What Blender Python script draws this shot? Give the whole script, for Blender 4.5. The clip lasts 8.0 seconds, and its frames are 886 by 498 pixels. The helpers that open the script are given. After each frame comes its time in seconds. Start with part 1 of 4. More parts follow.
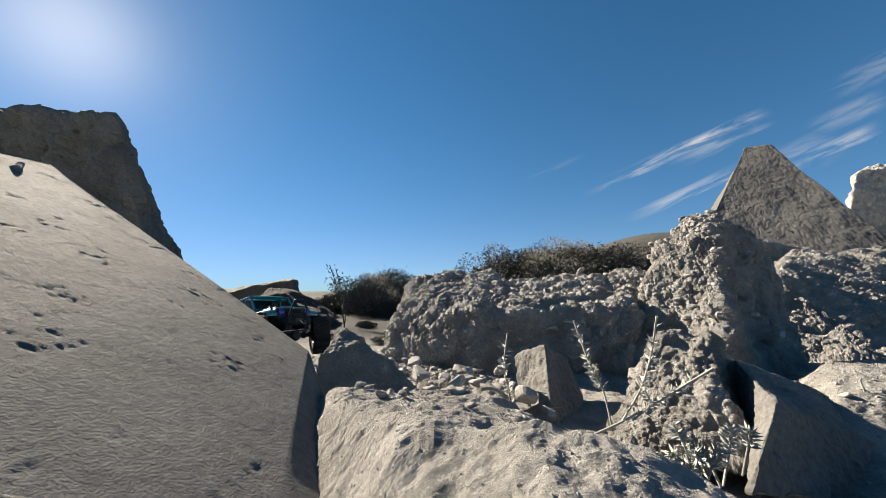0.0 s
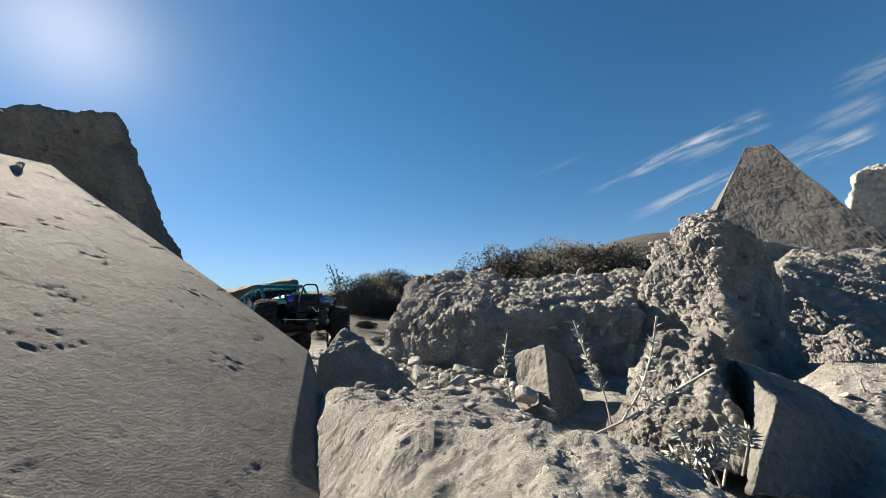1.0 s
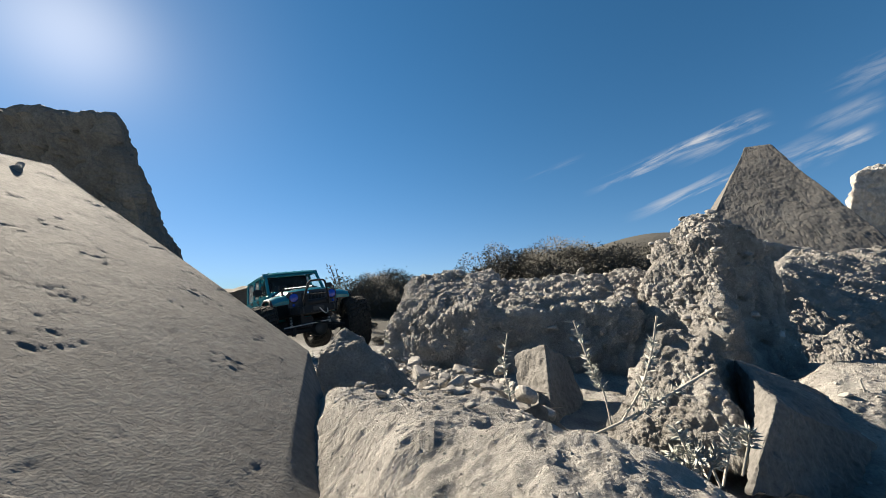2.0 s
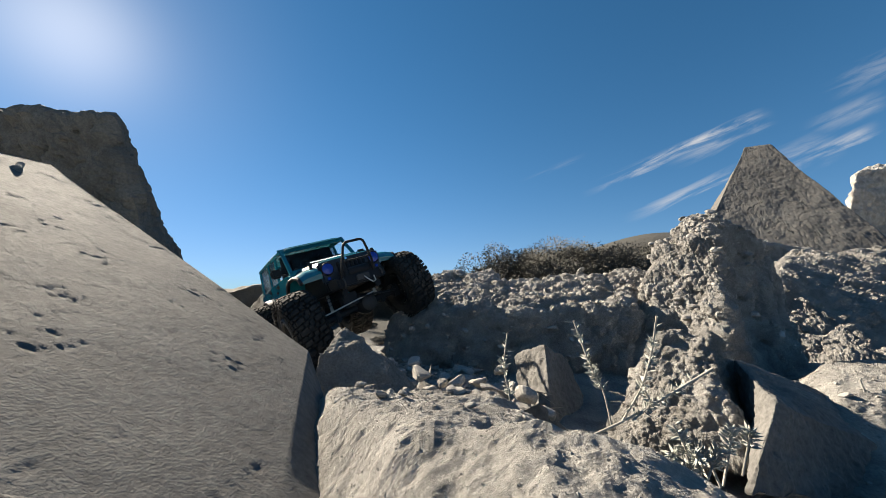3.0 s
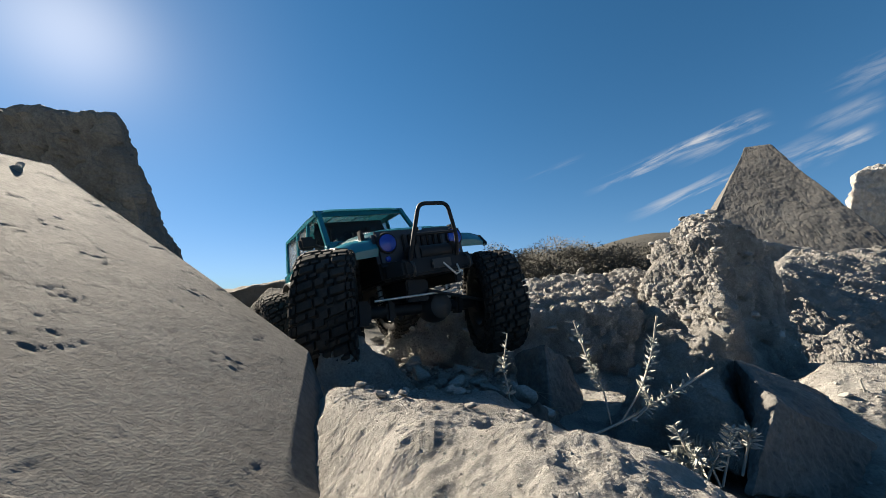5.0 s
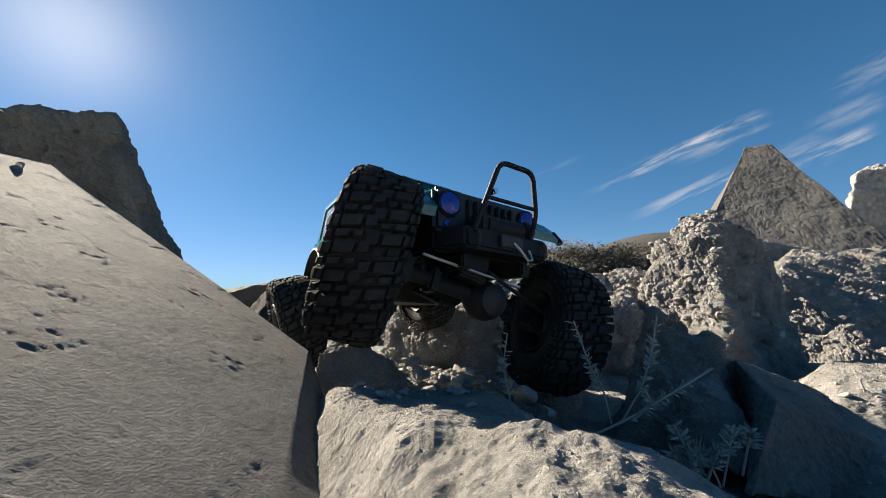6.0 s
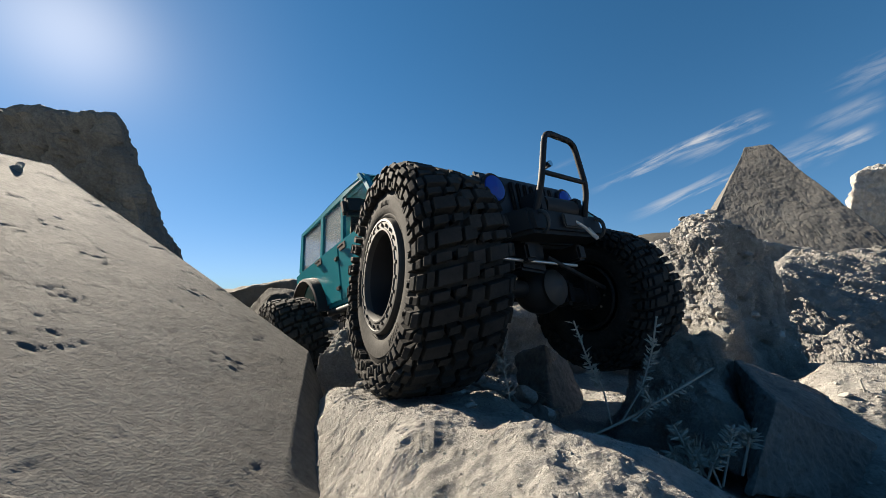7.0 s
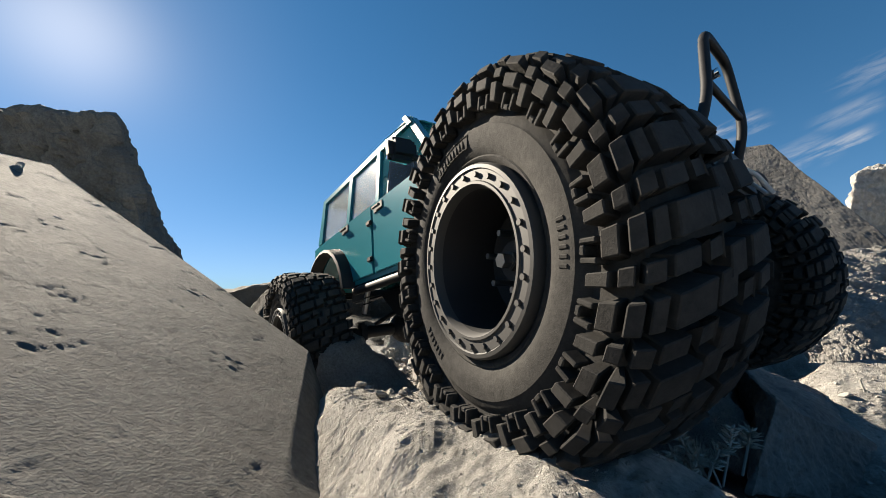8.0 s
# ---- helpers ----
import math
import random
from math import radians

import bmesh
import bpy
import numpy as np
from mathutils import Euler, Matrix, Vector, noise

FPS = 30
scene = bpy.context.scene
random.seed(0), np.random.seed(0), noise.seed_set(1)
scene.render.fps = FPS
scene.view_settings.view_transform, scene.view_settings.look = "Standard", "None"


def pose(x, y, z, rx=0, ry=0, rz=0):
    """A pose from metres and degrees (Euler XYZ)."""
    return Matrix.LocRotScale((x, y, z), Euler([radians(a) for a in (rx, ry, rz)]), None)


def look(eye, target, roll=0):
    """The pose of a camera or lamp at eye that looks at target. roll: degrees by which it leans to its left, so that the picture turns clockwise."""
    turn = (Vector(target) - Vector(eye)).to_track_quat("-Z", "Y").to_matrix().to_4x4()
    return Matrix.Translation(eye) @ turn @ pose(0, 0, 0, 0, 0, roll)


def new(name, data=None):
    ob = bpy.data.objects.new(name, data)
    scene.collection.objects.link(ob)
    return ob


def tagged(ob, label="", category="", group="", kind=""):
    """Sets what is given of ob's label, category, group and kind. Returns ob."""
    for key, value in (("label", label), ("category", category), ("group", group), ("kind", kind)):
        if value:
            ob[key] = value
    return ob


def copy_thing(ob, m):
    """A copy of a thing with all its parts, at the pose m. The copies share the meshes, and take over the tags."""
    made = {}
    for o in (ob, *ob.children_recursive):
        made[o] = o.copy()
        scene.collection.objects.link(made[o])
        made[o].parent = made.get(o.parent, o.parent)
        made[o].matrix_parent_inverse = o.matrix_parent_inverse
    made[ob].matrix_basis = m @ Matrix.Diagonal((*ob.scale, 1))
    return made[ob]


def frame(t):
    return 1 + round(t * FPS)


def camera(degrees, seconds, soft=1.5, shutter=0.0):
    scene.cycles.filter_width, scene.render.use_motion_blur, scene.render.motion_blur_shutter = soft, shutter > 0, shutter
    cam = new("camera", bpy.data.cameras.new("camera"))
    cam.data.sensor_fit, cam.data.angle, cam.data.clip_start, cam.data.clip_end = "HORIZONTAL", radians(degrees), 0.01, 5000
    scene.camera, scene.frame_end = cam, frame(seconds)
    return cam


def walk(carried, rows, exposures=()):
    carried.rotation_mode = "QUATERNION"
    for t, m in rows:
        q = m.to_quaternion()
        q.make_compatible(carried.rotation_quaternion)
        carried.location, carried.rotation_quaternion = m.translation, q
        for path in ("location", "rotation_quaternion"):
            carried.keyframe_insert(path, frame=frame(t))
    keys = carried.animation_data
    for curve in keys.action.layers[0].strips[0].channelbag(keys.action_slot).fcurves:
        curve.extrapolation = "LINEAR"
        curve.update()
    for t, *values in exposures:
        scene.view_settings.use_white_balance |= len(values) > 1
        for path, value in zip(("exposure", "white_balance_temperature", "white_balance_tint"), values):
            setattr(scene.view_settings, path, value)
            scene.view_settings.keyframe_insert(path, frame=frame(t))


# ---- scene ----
cam = camera(104.2, 8.0, soft=0.9)
walk(cam, [(0.0, pose(0, 0, 0.2, 97, 0, 0)), (8.0, pose(0, 0, 0.2, 97, 0, 0))], [(0.0, 1.75, 7200, 10), (8.0, 1.75, 7200, 10)])

# ---- light ----
SUN = Vector((-0.676, 0.568, 0.470)).normalized()
world = bpy.data.worlds.new("sky")
scene.world = world
world.use_nodes = True
nt = world.node_tree
sky = nt.nodes.new("ShaderNodeTexSky")
sky.sky_type, sky.sun_disc = "NISHITA", False
sky.sun_elevation = math.asin(SUN.z)
sky.sun_rotation = math.atan2(SUN.x, SUN.y)
bg = nt.nodes["Background"]
bg.inputs["Strength"].default_value = 0.05
sky.altitude, sky.air_density, sky.dust_density, sky.ozone_density = 2200, 1.0, 0.08, 3.0
tone = nt.nodes.new("ShaderNodeHueSaturation")
tone.inputs["Saturation"].default_value, tone.inputs["Value"].default_value = 1.25, 0.98
tone.inputs["Hue"].default_value = 0.492


def sums(tree, op, a, b=0.0, c=0.0):
    n = tree.nodes.new("ShaderNodeMath")
    n.operation = op
    for k, v in enumerate((a, b, c)):
        if isinstance(v, (int, float)):
            n.inputs[k].default_value = v
        else:
            tree.links.new(v, n.inputs[k])
    return n.outputs[0]


def between(tree, lo, hi, v):
    n = tree.nodes.new("ShaderNodeMapRange")
    n.interpolation_type = "SMOOTHSTEP"
    n.inputs["From Min"].default_value, n.inputs["From Max"].default_value = lo, hi
    tree.links.new(v, n.inputs["Value"])
    return n.outputs[0]


# thin streaks of high cloud in the east of the sky
where = nt.nodes.new("ShaderNodeTexCoord")
axes = nt.nodes.new("ShaderNodeSeparateXYZ")
nt.links.new(where.outputs["Generated"], axes.inputs[0])
ahead = sums(nt, "MAXIMUM", axes.outputs["Y"], 0.08)
u, v = sums(nt, "DIVIDE", axes.outputs["X"], ahead), sums(nt, "DIVIDE", axes.outputs["Z"], ahead)
along = sums(nt, "ADD", sums(nt, "MULTIPLY", u, 0.91), sums(nt, "MULTIPLY", v, 0.41))
across = sums(nt, "SUBTRACT", sums(nt, "MULTIPLY", v, 0.91), sums(nt, "MULTIPLY", u, 0.41))
flow = nt.nodes.new("ShaderNodeCombineXYZ")
nt.links.new(sums(nt, "MULTIPLY", along, 4.0), flow.inputs[0])
nt.links.new(sums(nt, "MULTIPLY", across, 34.0), flow.inputs[1])
wisps = nt.nodes.new("ShaderNodeTexNoise")
wisps.inputs["Scale"].default_value, wisps.inputs["Detail"].default_value, wisps.inputs["Distortion"].default_value = 1.0, 7, 0.5
wisps.inputs["Roughness"].default_value = 0.62
nt.links.new(flow.outputs[0], wisps.inputs["Vector"])
fibres = between(nt, 0.36, 0.70, wisps.outputs[0])
drift = sums(nt, "MULTIPLY", sums(nt, "SUBTRACT", wisps.outputs[0], 0.5), 0.03)


def streak(start, end, middle, width, thick):
    """One wisp: from start to end along the wind, its middle and half width across it."""
    d = sums(nt, "DIVIDE", sums(nt, "ADD", sums(nt, "SUBTRACT", across, middle), drift), width)
    body = sums(nt, "MAXIMUM", sums(nt, "SUBTRACT", 1.0, sums(nt, "MULTIPLY", d, d)), 0.0)
    ends = sums(nt, "MULTIPLY", between(nt, start, start + 0.45 * (end - start), along), sums(nt, "SUBTRACT", 1.0, between(nt, end - 0.12, end, along)))
    return sums(nt, "MULTIPLY", sums(nt, "MULTIPLY", body, ends), sums(nt, "MULTIPLY", fibres, thick))


cover = streak(0.48, 1.14, 0.094, 0.020, 1.0)
for wisp in ((0.75, 1.16, 0.072, 0.035, 0.4), (0.56, 1.02, -0.030, 0.020, 0.65), (0.85, 1.30, -0.075, 0.06, 0.35), (1.06, 1.44, -0.088, 0.024, 0.65), (1.18, 1.52, -0.016, 0.038, 0.3),
        (1.30, 1.70, 0.075, 0.05, 0.22), (0.33, 0.58, 0.197, 0.012, 0.14)):
    cover = sums(nt, "MAXIMUM", cover, streak(*wisp))
cloud = nt.nodes.new("ShaderNodeMixRGB")
cloud.inputs[2].default_value = (4.3, 4.5, 4.9, 1)
nt.links.new(cover, cloud.inputs[0])
nt.links.new(sky.outputs[0], tone.inputs["Color"])
# the sky's colour graded: its bright horizon rolled off channel by channel
rolloff_base, rolloff = nt.nodes.new("ShaderNodeVectorMath"), nt.nodes.new("ShaderNodeVectorMath")
rolloff_base.operation, rolloff.operation = "MULTIPLY_ADD", "DIVIDE"
rolloff_base.inputs[1].default_value, rolloff_base.inputs[2].default_value = (0.34, 0.15, 0.06), (1, 1, 1)
nt.links.new(tone.outputs[0], rolloff_base.inputs[0])
nt.links.new(tone.outputs[0], rolloff.inputs[0])
nt.links.new(rolloff_base.outputs[0], rolloff.inputs[1])
nt.links.new(rolloff.outputs[0], cloud.inputs[1])
# the sun's glow, painted into the sky's colour as two round falloffs
near_sun = nt.nodes.new("ShaderNodeVectorMath")
near_sun.operation = "DOT_PRODUCT"
near_sun.inputs[1].default_value = SUN
nt.links.new(where.outputs["Generated"], near_sun.inputs[0])
facing = sums(nt, "MAXIMUM", near_sun.outputs["Value"], 0.0)
glow = sums(nt, "ADD", sums(nt, "MULTIPLY", sums(nt, "POWER", facing, 28.0), 0.62), sums(nt, "MULTIPLY", sums(nt, "POWER", facing, 170.0), 2.1))
with_glow = nt.nodes.new("ShaderNodeMixRGB")
with_glow.blend_type = "ADD"
with_glow.inputs[0].default_value = 1.0
aureole = nt.nodes.new("ShaderNodeVectorMath")
aureole.operation = "SCALE"
aureole.inputs[0].default_value = (1.0, 0.92, 0.80)
nt.links.new(glow, aureole.inputs["Scale"])
nt.links.new(cloud.outputs[0], with_glow.inputs[1])
nt.links.new(aureole.outputs[0], with_glow.inputs[2])
nt.links.new(with_glow.outputs[0], bg.inputs["Color"])
sun = new("sun", bpy.data.lights.new("sun", "SUN"))
sun.data.energy, sun.data.angle, sun.data.color = 5.0, radians(0.5), (1, 0.93, 0.83)
sun.matrix_world = look((0, 0, 3), Vector((0, 0, 3)) - SUN)


# ---- vector noise ----
def lattice(i, j, k, seed):
    h = (i * 374761393 + j * 668265263 + k * 2147483647 + seed * 974634777) & 0xFFFFFFFF
    h = ((h ^ (h >> 13)) * 1274126177) & 0xFFFFFFFF
    h = ((h ^ (h >> 16)) * 2246822519) & 0xFFFFFFFF
    return ((h ^ (h >> 15)) & 0xFFFFFF) / 16777215.0


def vnoise(p, seed=0):
    f = np.floor(p).astype(np.int64)
    u = p - f
    u = u * u * (3 - 2 * u)
    out = 0
    for a in (0, 1):
        for b in (0, 1):
            for c in (0, 1):
                w = (u[:, 0] if a else 1 - u[:, 0]) * (u[:, 1] if b else 1 - u[:, 1]) * (u[:, 2] if c else 1 - u[:, 2])
                out = out + w * lattice(f[:, 0] + a, f[:, 1] + b, f[:, 2] + c, seed)
    return out * 2 - 1


def fbm(p, octaves=4, seed=0):
    out, amp = 0, 0.5
    for o in range(octaves):
        out = out + amp * vnoise(p * 2.03 ** o + 7.3 * o, seed + o)
        amp *= 0.5
    return out


def clumps(p, seed=0):
    """Angular lumps: 1 at the middle of a cell, falling to a crease at its border."""
    p = p + 0.5 * np.stack([vnoise(p * 0.8, seed + 90 + k) for k in range(3)], 1)
    f = np.floor(p - 0.5).astype(np.int64)
    best = np.full(len(p), 9.0)
    for a in (0, 1):
        for b in (0, 1):
            for c in (0, 1):
                q = f + np.array((a, b, c))
                h = lattice(q[:, 0], q[:, 1], q[:, 2], seed + 11)
                s = np.stack([0.25 + 0.5 * h, 0.25 + 0.5 * ((h * 57.31) % 1), 0.25 + 0.5 * ((h * 913.7) % 1)], 1)
                away = np.abs(q + s - p)
                best = np.minimum(best, (0.72 * away.max(1) + 0.26 * away.sum(1)) ** 2)
    return np.sqrt(np.clip(1 - 1.6 * best, 0, 1))


# ---- materials ----
def material(name, colour, rough=0.9, metal=0.0):
    m = bpy.data.materials.new(name)
    m.use_nodes = True
    b = m.node_tree.nodes["Principled BSDF"]
    b.inputs["Base Color"].default_value = (*colour, 1)
    b.inputs["Roughness"].default_value = rough
    b.inputs["Metallic"].default_value = metal
    return m


def earth(name, dark, light, scale=60, bump=0.5, rough=0.95, far=None):
    """Dusty mineral surface: stains, grain and grit. far: the colour of the scrub that covers it far off; it also
    stands in for shade on the plain under the car.
    """
    m = material(name, light, rough)
    t = m.node_tree
    b = t.nodes["Principled BSDF"]
    b.inputs["Specular IOR Level"].default_value = 0.2
    co = t.nodes.new("ShaderNodeNewGeometry")

    def grain(size, detail, roughness=0.6):
        n = t.nodes.new("ShaderNodeTexNoise")
        n.inputs["Scale"].default_value, n.inputs["Detail"].default_value, n.inputs["Roughness"].default_value = size, detail, roughness
        t.links.new(co.outputs["Position"], n.inputs["Vector"])
        return n.outputs[0]

    big, fine, grit = grain(scale * 0.25, 6), grain(scale * 5, 8, 0.7), grain(scale * 22, 4)
    ramp = t.nodes.new("ShaderNodeValToRGB")
    ramp.color_ramp.elements[0].position, ramp.color_ramp.elements[1].position = 0.35, 0.65
    ramp.color_ramp.elements[0].color, ramp.color_ramp.elements[1].color = (*dark, 1), (*light, 1)
    t.links.new(big, ramp.inputs[0])
    colour = ramp.outputs[0]
    if far:
        place = t.nodes.new("ShaderNodeSeparateXYZ")
        t.links.new(co.outputs["Position"], place.inputs[0])
        # scrub colour starts early, to paint shade on the plain seen beneath the car
        patch = sums(t, "ADD", between(t, 0.5, 2.6, place.outputs["Y"]), sums(t, "MULTIPLY", sums(t, "SUBTRACT", grain(1.3, 5), 0.5), 1.6))
        mix = t.nodes.new("ShaderNodeMixRGB")
        mix.inputs[2].default_value = (*far, 1)
        t.links.new(sums(t, "MULTIPLY", between(t, 0.3, 0.6, patch), between(t, 1.4, 2.6, place.outputs["Y"])), mix.inputs[0])
        t.links.new(colour, mix.inputs[1])
        colour = mix.outputs[0]
    speck = t.nodes.new("ShaderNodeMixRGB")
    speck.blend_type = "OVERLAY"
    speck.inputs[0].default_value = 0.8
    t.links.new(colour, speck.inputs[1])
    t.links.new(fine, speck.inputs[2])
    tint = t.nodes.new("ShaderNodeObjectInfo")
    shade = t.nodes.new("ShaderNodeHueSaturation")
    t.links.new(sums(t, "ADD", sums(t, "MULTIPLY", tint.outputs["Random"], 0.3), 0.85), shade.inputs["Value"])
    t.links.new(speck.outputs[0], shade.inputs["Color"])
    t.links.new(shade.outputs[0], b.inputs["Base Color"])
    bp, bq = t.nodes.new("ShaderNodeBump"), t.nodes.new("ShaderNodeBump")
    bp.inputs["Strength"].default_value, bp.inputs["Distance"].default_value = bump, 0.006
    bq.inputs["Strength"].default_value, bq.inputs["Distance"].default_value = bump, 0.0028
    t.links.new(fine, bp.inputs["Height"])
    t.links.new(grit, bq.inputs["Height"])
    t.links.new(bp.outputs[0], bq.inputs["Normal"])
    t.links.new(bq.outputs[0], b.inputs["Normal"])
    return m


SAND = earth("sand", (0.25, 0.239, 0.221), (0.42, 0.402, 0.372), 90, 1.0, 0.95, (0.050, 0.048, 0.041))
CONCRETE = earth("concrete", (0.092, 0.088, 0.082), (0.135, 0.129, 0.120), 40, 0.3)
CLOD = earth("clod", (0.23, 0.219, 0.202), (0.39, 0.372, 0.345), 90, 1.0)
DARKROCK = earth("dark_rock", (0.105, 0.096, 0.080), (0.16, 0.148, 0.125), 12, 0.6)
TEAL = material("teal_paint", (0.006, 0.155, 0.190), 0.24)
RUBBER = earth("rubber", (0.022, 0.0215, 0.021), (0.045, 0.043, 0.040), 60, 0.10, 0.85)
RUBBER.node_tree.nodes["Principled BSDF"].inputs["Specular IOR Level"].default_value = 0.12
BLACK = material("black_plastic", (0.012, 0.012, 0.013), 0.6)
BLACK.node_tree.nodes["Principled BSDF"].inputs["Specular IOR Level"].default_value = 0.25
BLACKBLUE = material("dark_blue_plastic", (0.012, 0.014, 0.02), 0.45)
GUNMETAL = material("gunmetal", (0.034, 0.033, 0.032), 0.65, 0.1)
SILVER = material("silver_metal", (0.55, 0.54, 0.52), 0.35, 1.0)
CHROME = material("chrome", (0.8, 0.8, 0.8), 0.08, 1.0)
ROPE = material("rope", (0.5, 0.48, 0.45), 0.9)
BLUE_LENS = material("blue_lens", (0.008, 0.04, 0.30), 0.2)
REDLENS = material("red_lens", (0.3, 0.01, 0.01), 0.2)
GLASS = material("clear_plastic", (0.9, 0.95, 0.95), 0.03)
# rear side panes: the grey base stands in for reflected sky
PANE = material("grey_plastic", (0.42, 0.47, 0.50), 0.12)
PANE.node_tree.nodes["Principled BSDF"].inputs["Transmission Weight"].default_value = 0.8
GLASS.node_tree.nodes["Principled BSDF"].inputs["Transmission Weight"].default_value = 1.0
GLASS.node_tree.nodes["Principled BSDF"].inputs["IOR"].default_value = 1.1
LED = material("white_lamp", (0.9, 0.9, 0.9), 0.3)
LED.node_tree.nodes["Principled BSDF"].inputs["Emission Color"].default_value = (1, 1, 1, 1)
LED.node_tree.nodes["Principled BSDF"].inputs["Emission Strength"].default_value = 0.9
STONE = earth("stone", (0.24, 0.226, 0.205), (0.34, 0.322, 0.295), 90, 0.35)
TWIG = material("dry_wood", (0.07, 0.058, 0.045), 0.9)
STRAW = material("straw", (0.30, 0.285, 0.25), 0.8)
LEAF = material("shrub_leaf", (0.055, 0.052, 0.042), 0.8)
PALELEAF = material("pale_leaf", (0.28, 0.285, 0.25), 0.7)


# ---- builders ----
def mesh_object(name, verts, faces, mat, smooth=True, parent=None):
    me = bpy.data.meshes.new(name)
    me.from_pydata([tuple(v) for v in verts], [], [tuple(f) for f in faces])
    me.materials.append(mat)
    if smooth:
        me.polygons.foreach_set("use_smooth", [True] * len(me.polygons))
    me.update()
    ob = new(name, me)
    ob.parent = parent
    return ob


def cube_grid(n):
    """Vertices on a cube from -1 to 1, n steps a side (or one number an axis), and its quads, outward."""
    n = (n, n, n) if isinstance(n, int) else n
    shape = tuple(k + 1 for k in n)
    index, verts, faces = np.full(shape, -1), [], []
    for axis in range(3):
        b, c = (axis + 1) % 3, (axis + 2) % 3
        for side in (0, n[axis]):
            ids = np.empty((n[b] + 1, n[c] + 1), int)
            for i in range(n[b] + 1):
                for j in range(n[c] + 1):
                    k = [0, 0, 0]
                    k[axis], k[b], k[c] = side, i, j
                    k = tuple(k)
                    if index[k] < 0:
                        index[k] = len(verts)
                        verts.append(k)
                    ids[i, j] = index[k]
            q = np.stack([ids[:-1, :-1], ids[1:, :-1], ids[1:, 1:], ids[:-1, 1:]], -1).reshape(-1, 4)
            faces.append(q if side else q[:, ::-1])
    return np.array(verts) * 2.0 / np.array(n) - 1, np.concatenate(faces)


def normals_of(v, f):
    n = np.zeros_like(v)
    fn = np.cross(v[f[:, 2]] - v[f[:, 0]], v[f[:, 3]] - v[f[:, 1]])
    for k in range(4):
        np.add.at(n, f[:, k], fn)
    return n / np.maximum(np.linalg.norm(n, axis=1, keepdims=True), 1e-12)


def ramp_up(a, b, v):
    u = np.clip((v - a) / (b - a), 0, 1)
    return u * u * (3 - 2 * u)


def block(name, corners, mat, n=40, r=0.12, seed=0, rough=(), lumps=(), parent=None, smooth=True, pits=0.0):
    """A weathered six-sided lump. corners: the bottom's four (front left, front right, back right, back left), then the top's.
    rough, lumps: (size, depth) of relief in metres."""
    c, f = cube_grid(n)
    k = np.clip(c, -(1 - r), 1 - r)
    d = c - k
    ln = np.linalg.norm(d, axis=1, keepdims=True)
    c = np.where(ln > 1e-9, k + r * d / np.maximum(ln, 1e-9), c)
    q = (c + 1) / 2
    C = np.array(corners)
    x, y, z = q[:, :1], q[:, 1:2], q[:, 2:]
    low = (C[0] * (1 - x) + C[1] * x) * (1 - y) + (C[3] * (1 - x) + C[2] * x) * y
    top = (C[4] * (1 - x) + C[5] * x) * (1 - y) + (C[7] * (1 - x) + C[6] * x) * y
    v = low * (1 - z) + top * z
    nr = normals_of(v, f)
    for i, (size, depth) in enumerate(rough):
        v = v + nr * (depth * 2 * fbm(v / size, 4, seed + i))[:, None]
    for i, (size, depth) in enumerate(lumps):
        nr = normals_of(v, f)
        v = v + nr * (depth * (clumps(v / size, seed + i) - 0.4))[:, None]
    if not smooth:
        nr = normals_of(v, f)
        grit = 2.0 if mat is CLOD else 1.0
        v = v + nr * (grit * (0.0022 * fbm(v / 0.009, 3, seed + 70) + 0.0010 * fbm(v / 0.0035, 1, seed + 71)))[:, None]
    if pits:
        nr = normals_of(v, f)
        stretched = v / np.array((0.010, 0.0035, 0.006))
        hole = ramp_up(0.86, 0.97, clumps(stretched, seed + 50)) * ramp_up(0.15, 0.6, vnoise(v / 0.02, seed + 60))
        hole = hole + 0.6 * ramp_up(0.85, 0.98, clumps(v / 0.004, seed + 51)) * ramp_up(0.35, 0.6, vnoise(v / 0.012, seed + 61))
        v = v - nr * (pits * hole)[:, None]
    return mesh_object(name, v, f, mat, smooth, parent)


# ---- car ----
WHEELBASE, TRACK, TYRE_R, TYRE_W = 0.313, 0.238, 0.073, 0.056


def part(name, bm, mat, parent, label="", smooth=0):
    """One bmesh as one mesh object under a thing or a part. smooth: the angle up to which edges are smooth."""
    bmesh.ops.recalc_face_normals(bm, faces=bm.faces)
    me = bpy.data.meshes.new(name)
    if smooth:
        for f in bm.faces:
            f.smooth = True
        for e in bm.edges:
            if len(e.link_faces) == 2 and e.calc_face_angle(0) > radians(smooth):
                e.smooth = False
    bm.to_mesh(me)
    bm.free()
    me.materials.append(mat)
    ob = new(name, me)
    ob.parent = parent
    return tagged(ob, label)


def bevelled(bm, width, segments=2):
    if width:
        bmesh.ops.bevel(bm, geom=[e for e in bm.edges if len(e.link_faces) == 2 and e.calc_face_angle(0) > 0.5], offset=width,
            segments=segments, affect="EDGES", clamp_overlap=True)
    return bm


def hexa(corners, bevel=0.0, bm=None):
    """A solid of eight corners: four below, then four above, in the same turn."""
    own = bmesh.new()
    v = [own.verts.new(c) for c in corners]
    for q in ((0, 3, 2, 1), (4, 5, 6, 7), (0, 1, 5, 4), (1, 2, 6, 5), (2, 3, 7, 6), (3, 0, 4, 7)):
        own.faces.new([v[i] for i in q])
    bmesh.ops.recalc_face_normals(own, faces=own.faces)
    bevelled(own, bevel)
    return joined(own, bm)


